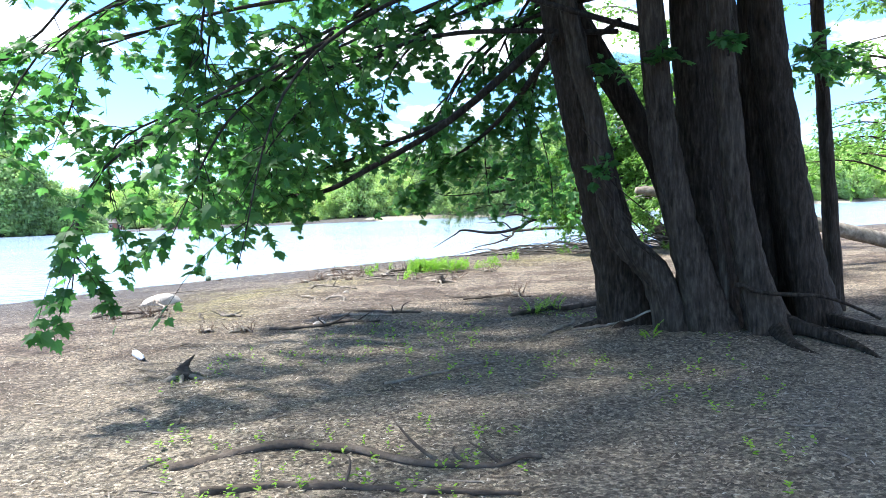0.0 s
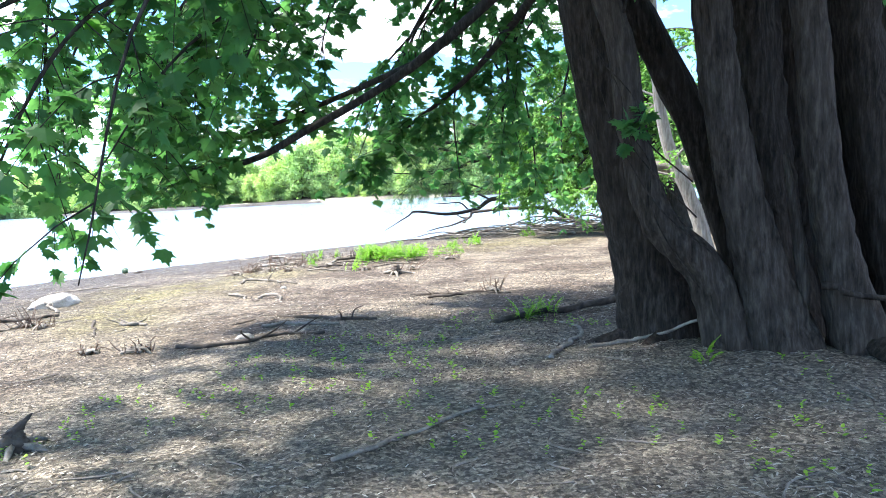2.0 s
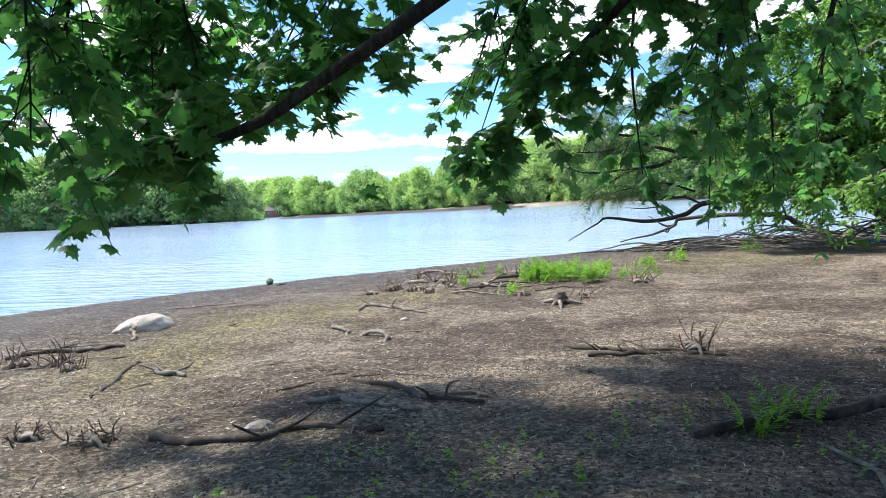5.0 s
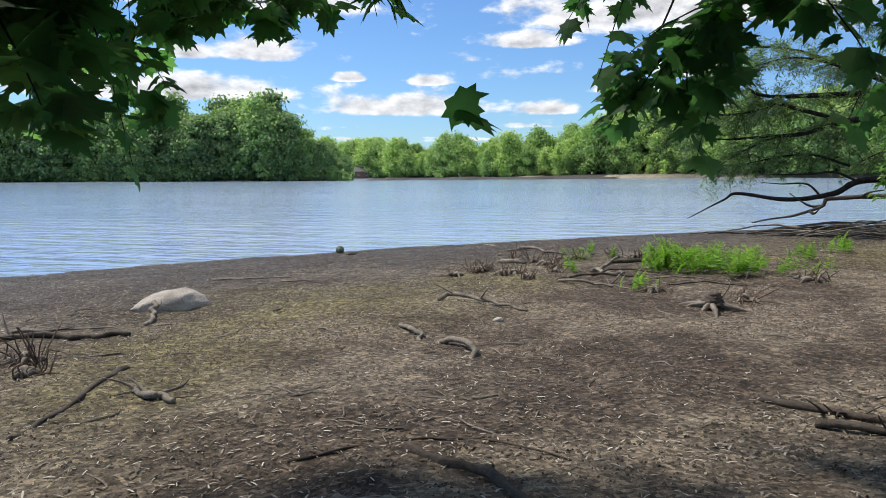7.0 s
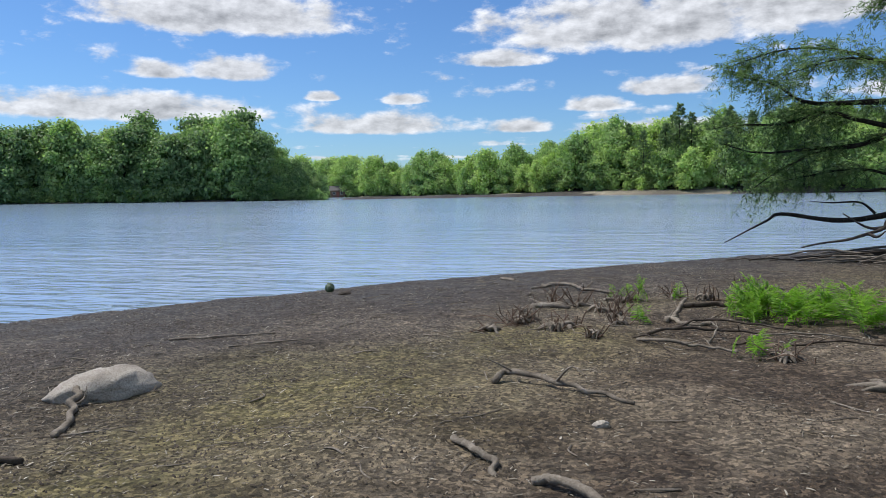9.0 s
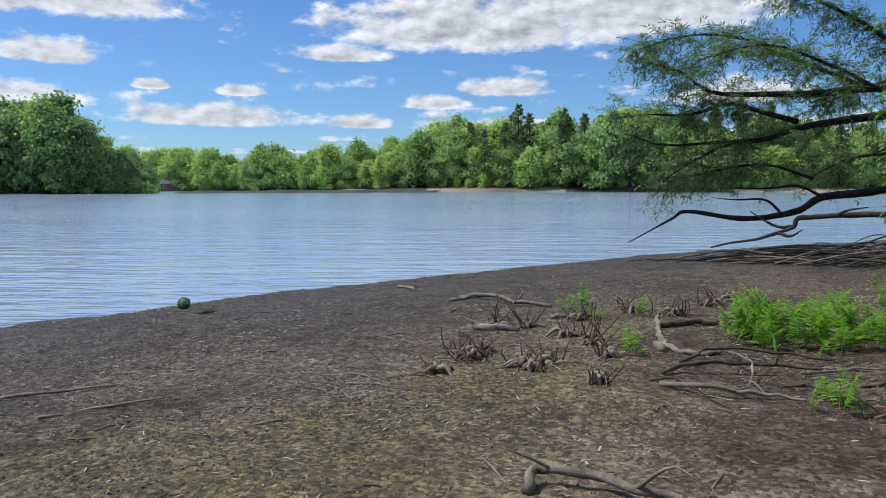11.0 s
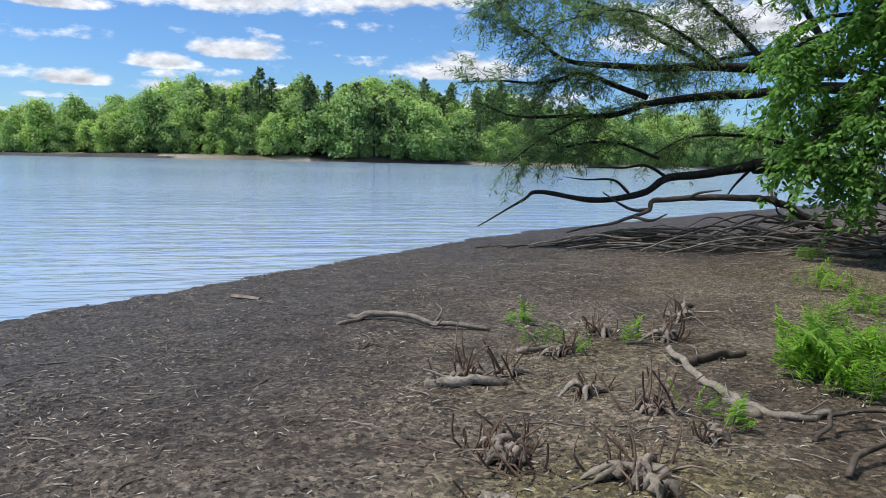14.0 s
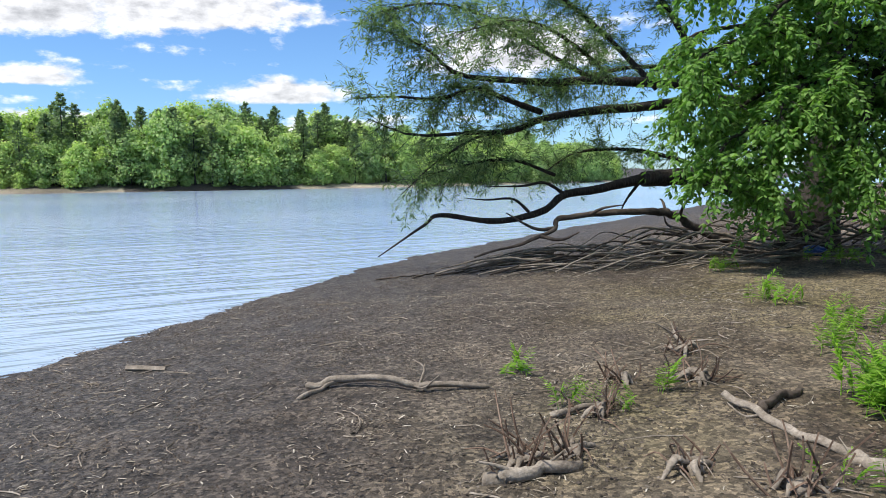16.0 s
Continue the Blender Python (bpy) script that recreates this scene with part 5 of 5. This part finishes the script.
def root_stump(x, y, size, label, seed, horn=True):
    rng = np.random.default_rng(seed)
    t = thing("tree_stump", label, "stump", (x, y, ground_z(x, y)))
    part("stump", tube([(0, 0, -0.05), (0.02, 0, size * 0.3), (0.1 * size, 0, size * 0.62)], [size * 0.42, size * 0.33, size * 0.16], 14, 16, 0.28, seed), M_WOOD_DARK, t)
    if horn:
        part("broken_snag", tube([(0.0, 0, size * 0.4), (size * 0.25, 0, size * 0.7), (size * 0.55, 0.02, size * 1.0)], [size * 0.2, size * 0.12, size * 0.02], 9, 12, 0.2, seed + 1), M_WOOD_DARK, t)
    for k in range(8):
        a = k * 0.8 + rng.uniform(0, 0.5)
        L = size * rng.uniform(0.9, 1.7)
        part("root", tube([(0, 0, size * 0.2), (math.cos(a) * L * 0.5, math.sin(a) * L * 0.5, size * 0.12), (math.cos(a) * L, math.sin(a) * L, -0.03)], [size * 0.12, size * 0.09, size * 0.03], 7, 12, 0.2, seed + k), M_WOOD, t)


root_stump(-2.78, 8.0, 0.25, "small dark rotten stump with pale spreading roots", 3)
root_stump(-0.1, 18.1, 0.3, "dark uprooted stump below the green ferns", 9, False)


# ---------------------------------------------------------------- stones, ball, litter left behind
def boulder(name, x, y, rx, ry, rz, turn, label, seed, sink=0.35, mat=None):
    bm = bmesh.new()
    bmesh.ops.create_icosphere(bm, subdivisions=4, radius=1)
    for v in bm.verts:
        d = v.co.normalized()
        k = 1 + 0.13 * noise.noise(d * 1.3 + Vector((seed, 0, 0))) + 0.06 * noise.noise(d * 3.1 + Vector((0, seed, 0))) + 0.02 * noise.noise(d * 9)
        k -= 0.16 * abs(noise.noise(d * 2.1 + Vector((0, 0, seed)))) - 0.035 * noise.noise(d * 6)
        flat = 1 - 0.18 * max(0, d.x) * max(0, d.z)
        v.co = Vector((d.x * rx, d.y * ry, d.z * rz * (0.82 + 0.3 * d.x))) * k * flat
    me = bpy.data.meshes.new(name)
    bm.to_mesh(me)
    bm.free()
    me.materials.append(mat or M_ROCK)
    me.polygons.foreach_set("use_smooth", [True] * len(me.polygons))
    ob = new(name, me)
    ob.location = (x, y, ground_z(x, y) + rz * (1 - 2 * sink))
    ob.rotation_euler = (0, 0, turn)
    return tagged(ob, label, "rock")


boulder("boulder", -6.48, 17.22, 0.46, 0.29, 0.25, 0.82, "smooth pale grey boulder half sunk in the mud", 2.3, 0.44)
boulder("stone", -1.94, 11.7, 0.11, 0.08, 0.06, 0.4, "small flat pale stone on the leaf litter", 5.1)
boulder("stone", -7.05, 23.75, 0.13, 0.07, 0.05, 0.9, "small dark stone at the water's edge", 7.7, 0.35, M_WOOD_DARK)
boulder("stone", -2.2, 16.9, 0.06, 0.04, 0.04, 0.2, "small pale stone on the mud", 4.4)


def build_ball():
    x, y, r = -7.6, 24.32, 0.088
    t = thing("ball", "dirty dark green play ball at the water's edge", "ball", (x, y, max(ground_z(x, y), WATER) + r * 0.9))
    bm = bmesh.new()
    bmesh.ops.create_uvsphere(bm, u_segments=24, v_segments=16, radius=r)
    me = bpy.data.meshes.new("ball_shell")
    bm.to_mesh(me)
    bm.free()
    m = Mat("algae_ball", 0.6, 0.3)
    n = m.noise(m.pos(), 14.0, 4, 0.6)
    m.base(m.ramp(n, [(0.35, (0.04, 0.07, 0.035)), (0.55, (0.12, 0.17, 0.09)), (0.7, (0.3, 0.33, 0.26))]))
    me.materials.append(m.mat)
    me.polygons.foreach_set("use_smooth", [True] * len(me.polygons))
    new("shell", me).parent = t
    ring = [(r * 1.005 * math.cos(a), 0.02 * math.sin(3 * a), r * 1.005 * math.sin(a)) for a in np.linspace(0, 2 * math.pi, 25)]
    part("seam", tube(ring, [0.004, 0.004], 5, 40, 0), M_WOOD_DARK, t)


build_ball()


def build_bottle():
    x, y = -3.8, 9.4
    t = thing("plastic_bottle", "crumpled pale blue plastic bottle lying on the ground", "bottle", (x, y, ground_z(x, y) + 0.045))
    t.rotation_euler = (0, radians(8), radians(-50))
    mat = mat_plain("clouded_plastic", (0.62, 0.68, 0.78), 0.35, 0.5, 0.12)
    part("body", tube([(-0.14, 0, 0), (-0.13, 0, 0), (0.0, 0, 0.004), (0.09, 0, 0)], [0.03, 0.043, 0.04, 0.036], 14, 22, 0.08, 4), mat, t)
    part("neck", tube([(0.09, 0, 0), (0.12, 0, 0), (0.16, 0, 0)], [0.035, 0.02, 0.014], 12, 10, 0.0), mat, t)
    part("cap", tube([(0.158, 0, 0), (0.185, 0, 0)], [0.018, 0.018], 12, 5, 0.02), mat_plain("dark_cap", (0.03, 0.03, 0.035), 0.4), t, "dark screw cap")


build_bottle()
plank = part("plank", tube([(-0.2, 0, 0), (0, 0, 0.004), (0.2, 0, 0)], [0.028, 0.03, 0.026], 4, 6, 0.05, 3), M_WOOD, smooth=False)
plank.location, plank.rotation_euler = (-4.72, 26.35, ground_z(-4.72, 26.35) + 0.015), (0, 0, radians(-38))
tagged(plank, "short pale piece of board on the dark mud", "plank")


def build_bag():
    x, y = 7.6, 28.0
    rng = np.random.default_rng(5)
    bm = bmesh.new()
    bmesh.ops.create_icosphere(bm, subdivisions=3, radius=0.2)
    for v in bm.verts:
        d = v.co.normalized()
        v.co = v.co * (1 + 0.5 * noise.noise(d * 2.6) + 0.25 * noise.noise(d * 7)) * 1.0
        v.co.z *= 0.5
    me = bpy.data.meshes.new("tarp")
    bm.to_mesh(me)
    bm.free()
    me.materials.append(mat_plain("blue_plastic", (0.04, 0.09, 0.3), 0.4, 0.5))
    ob = new("plastic_bag", me)
    ob.location = (x, y, ground_z(x, y) + 0.09)
    tagged(ob, "crumpled dark blue plastic bag under the tree", "bag")


build_bag()


# ---------------------------------------------------------------- green plants
def frond_geo(L, seed, pairs=19):
    rng = np.random.default_rng(seed)
    lean = rng.uniform(0.25, 0.6)
    c = spline([(0, 0, 0), (lean * L * 0.25, 0, L * 0.55), (lean * L * 0.9, 0, L * 0.95)], 20)
    stem = tube(c[::5], [0.004, 0.003, 0.0015], 4, 8, 0.0)
    at, ah = [], []
    for k in range(pairs):
        i = int(4 + 15 * k / pairs)
        for s in (-1, 1):
            at.append(c[i])
            ah.append((0.35 + rng.normal(0, 0.15), s * 1.0, 0.25 + rng.normal(0, 0.2)))
    n = len(at)
    size = L * (0.34 - 0.2 * np.repeat(np.arange(pairs), 2) / pairs) * rng.uniform(0.8, 1.2, n)
    return join(stem, scatter_leaves("willow", np.array(at), unit(np.array(ah)), np.tile((0.3, 0, 1.0), (n, 1)) + rng.normal(0, 0.25, (n, 3)), size * 1.05))


FRONDS = [mesh_from("frond", *frond_geo(0.42 + 0.05 * (i % 3), 40 + i), M_FERN) for i in range(6)]


def fern(x, y, n, spread, s, seed, label="bright green feathery fern clump on the mud"):
    rng = np.random.default_rng(seed + 300)
    t = thing("fern", label, "fern", (x, y, ground_z(x, y)), "ferns")
    for k in range(n):
        ob = new("frond", FRONDS[int(rng.integers(6))])
        ob.parent = t
        px, py = rng.normal(0, spread * 0.5, 2)
        ob.location = (px, py, -0.01)
        ob.rotation_euler = (rng.normal(0, 0.2), rng.normal(0, 0.2), rng.uniform(0, 6.28))
        ob.scale = (s * rng.uniform(0.7, 1.2),) * 3


for i, (x, y, n, sp, s) in enumerate([(-0.8, 21.6, 24, 0.22, 0.75), (-0.6, 21.75, 34, 0.3, 0.85), (-0.15, 21.6, 26, 0.32, 0.8), (-0.75, 21.2, 16, 0.26, 0.62), (0.35, 21.4, 20, 0.34, 0.8), (-0.3, 21.0, 18, 0.32, 0.75), (0.3, 20.7, 16, 0.34, 0.75), (1.1, 21.0, 10, 0.34, 0.7), (-2.15, 23.95, 7, 0.14, 0.52), (-2.3, 23.0, 6, 0.16, 0.45), (-2.05, 22.75, 4, 0.12, 0.45), (-1.6, 22.85, 4, 0.1, 0.5), (2.3, 24.8, 12, 0.3, 0.75), (0.5, 22.9, 10, 0.25, 0.7), (1.5, 23.5, 10, 0.3, 0.7),
                                      (-1.95, 20.9, 4, 0.08, 0.5), (-2.1, 21.2, 3, 0.08, 0.45), (4.5, 27.4, 12, 0.3, 0.6), (6.9, 27.0, 14, 0.4, 0.7), (8.2, 26.6, 14, 0.4, 0.7), (-1.0, 19.2, 8, 0.2, 0.6), (1.65, 11.9, 9, 0.14, 0.6), (1.35, 11.6, 7, 0.1, 0.55), (2.35, 8.85, 5, 0.08, 0.4)]):
    fern(x, y, n, sp, s, i)


def build_seedlings():
    rng = np.random.default_rng(8)
    n = 420
    x = rng.uniform(-3.0, 3.2, n * 4)
    y = rng.uniform(2.5, 13.0, n * 4)
    keep = (vnoise(x * 0.9, y * 0.9, 31) > 0.15) & (np.hypot((x - 0.2) / 3.0, (y - 8.0) / 4.5) < 1)
    x, y = x[keep][:n], y[keep][:n]
    z = height(x, y)
    at, ah, up = [], [], []
    for k in range(5):
        a = rng.uniform(0, 6.28, len(x))
        at.append(np.stack([x, y, z + 0.02 + 0.012 * k], -1))
        ah.append(np.stack([np.cos(a), np.sin(a), rng.uniform(0.0, 0.6, len(x))], -1))
        up.append(np.tile((0, 0, 1.0), (len(x), 1)) + rng.normal(0, 0.3, (len(x), 3)))
    at, ah, up = map(np.concatenate, (at, ah, up))
    ob = part("seedlings", scatter_leaves("elder", at, unit(ah), up, rng.uniform(0.02, 0.05, len(at))), M_FERN, smooth=False)
    tagged(ob, "tiny yellow-green seedlings scattered in the leaf litter", "seedlings", kind="stuff")


build_seedlings()


# ---------------------------------------------------------------- leaf litter, chips and twigs on the ground
def flakes(name, x, y, lo, hi, wide, curl, mat, label, category, seed):
    rng = np.random.default_rng(seed)
    n = len(x)
    L = rng.uniform(lo, hi, n)
    w = L * rng.uniform(wide * 0.6, wide * 1.3, n)
    a = rng.uniform(0, 6.28, n)
    c, s = np.cos(a), np.sin(a)
    tilt = rng.normal(0, 0.25, n)
    z = height(x, y) + 0.004
    v = np.zeros((n, 6, 3))
    for k, (u, t, h) in enumerate([(-0.5, -0.4, 0.0), (-0.5, 0.4, 0.3), (0.0, -0.5, 0.6), (0.0, 0.5, 1.0), (0.5, -0.35, 0.1), (0.5, 0.3, 0.2)]):
        px, py = u * L, t * w
        v[:, k, 0] = x + px * c - py * s
        v[:, k, 1] = y + px * s + py * c
        v[:, k, 2] = z + h * curl * L + np.abs(tilt) * L * (u + 0.5) * 0.5 + 0.002
    base = (np.arange(n) * 6)[:, None, None]
    f = (base + np.array([(0, 2, 3, 1), (2, 4, 5, 3)])[None]).reshape(-1, 4)
    me = bpy.data.meshes.new(name)
    me.vertices.add(n * 6)
    me.vertices.foreach_set("co", v.astype(np.float32).ravel())
    me.loops.add(f.size)
    me.loops.foreach_set("vertex_index", f.astype(np.int32).ravel())
    me.polygons.add(len(f))
    me.polygons.foreach_set("loop_start", np.arange(0, f.size, 4, dtype=np.int32))
    me.update(calc_edges=True)
    me.materials.append(mat)
    tagged(new(name, me), label, category, kind="stuff")


def spread_points(n, box, seed, density):
    rng = np.random.default_rng(seed)
    x, y = rng.uniform(box[0], box[1], n * 3), rng.uniform(box[2], box[3], n * 3)
    k = density(x, y)
    keep = rng.uniform(0, 1, len(x)) < k
    return x[keep][:n], y[keep][:n]


def shore_side(x, y):
    return line_distance(x, y, SHORE)


under = lambda x, y: np.clip(1.5 - np.hypot((x - 0.3) / 5.0, (y - 7.0) / 6.0), 0.1, 1) * np.clip(0.65 + 0.6 * vnoise(x * 0.8, y * 0.8, 41), 0.15, 1)
beach = lambda x, y: (shore_side(x, y) > 0.15) * np.clip(0.5 + 0.7 * vnoise(x * 1.1, y * 1.1, 42) + 0.3 * vnoise(x * 4, y * 4, 43), 0.08, 1)
x, y = spread_points(60000, (-7, 7, 1.0, 17), 51, under)
flakes("leaf_litter", x, y, 0.012, 0.048, 0.25, 0.07, M_LITTER, "pale dead leaves and bark flakes covering the ground", "leaf litter", 52)
x, y = spread_points(52000, (-11, 5, 11, 31), 53, beach)
flakes("shore_debris", x, y, 0.01, 0.06, 0.16, 0.06, M_LITTER, "bits of reed, bark and leaf strewn on the mud", "debris", 54)
x, y = spread_points(34000, (-12, 4, 16, 33), 55, lambda x, y: (shore_side(x, y) > 0.05) * (shore_side(x, y) < 7) * np.clip(0.5 + 0.8 * vnoise(x * 3, y * 3, 44), 0.05, 1))
M_CLOD = mat_island("mud_clod", [(0.0, (0.035, 0.029, 0.025)), (0.8, (0.085, 0.071, 0.061)), (1.0, (0.2, 0.175, 0.15))])
flakes("mud_clods", x, y, 0.008, 0.026, 0.8, 0.25, M_CLOD, "dark crumbs of mud along the waterline", "mud", 56)


def lumps(name, x, y, lo, hi, mat, label, category, seed):
    """Small rough lumps: a low uneven pyramid of five corners each."""
    rng = np.random.default_rng(seed)
    n = len(x)
    r, z, a = rng.uniform(lo, hi, n) ** 1.0, height(x, y), rng.uniform(0, 6.28, n)
    v = np.zeros((n, 7, 3))
    for k in range(5):
        q = r * rng.uniform(0.6, 1.2, n)
        v[:, k] = np.stack([x + q * np.cos(a + k * 1.257), y + q * np.sin(a + k * 1.257), z - 0.004 + 0.25 * r * rng.random(n)], -1)
    for k, e in ((5, 0.3), (6, -0.3)):
        v[:, k] = np.stack([x + e * r * np.cos(a), y + e * r * np.sin(a), z + r * rng.uniform(0.35, 0.95, n)], -1)
    tri = np.array([(0, 1, 5), (1, 2, 5), (2, 6, 5), (2, 3, 6), (3, 4, 6), (4, 5, 6), (4, 0, 5)])
    f = ((np.arange(n) * 7)[:, None, None] + tri[None]).reshape(-1, 3)
    me = bpy.data.meshes.new(name)
    me.vertices.add(n * 7)
    me.vertices.foreach_set("co", v.astype(np.float32).ravel())
    me.loops.add(f.size)
    me.loops.foreach_set("vertex_index", f.astype(np.int32).ravel())
    me.polygons.add(len(f))
    me.polygons.foreach_set("loop_start", np.arange(0, f.size, 3, dtype=np.int32))
    me.update(calc_edges=True)
    me.materials.append(mat)
    tagged(new(name, me), label, category, kind="stuff")


x, y = spread_points(75000, (-11, 4, 9, 31), 57, lambda x, y: (shore_side(x, y) > 0.1) * np.clip(0.45 + 0.9 * vnoise(x * 2.2, y * 2.2, 45) + 0.4 * vnoise(x * 0.7, y * 0.7, 46), 0.06, 1))
lumps("soil_crumbs", x, y, 0.004, 0.014, M_CLOD, "rough crumbs and small stones of dark soil", "soil", 58)


def build_twig_scatter():
    rng = np.random.default_rng(61)
    x, y = spread_points(900, (-9, 5, 4, 29), 62, beach)
    geos = []
    for i in range(len(x)):
        a, L = rng.uniform(0, 6.28), rng.uniform(0.08, 0.4)
        r = rng.uniform(0.003, 0.008)
        p = np.array([x[i], y[i]])
        d = np.array([math.cos(a), math.sin(a)]) * L
        bend = rng.normal(0, 0.12 * L, 2)
        geos.append(tube(lay([tuple(p - d * 0.5), (*(p + bend), 0.006), tuple(p + d * 0.5)], 0, r), [r, r, r * 0.6], 4, 6, 0.1, i))
    ob = part("twig_scatter", join(*geos), M_WOOD, smooth=False)
    tagged(ob, "thin dry twigs scattered over the mud", "twigs", kind="stuff")


build_twig_scatter()
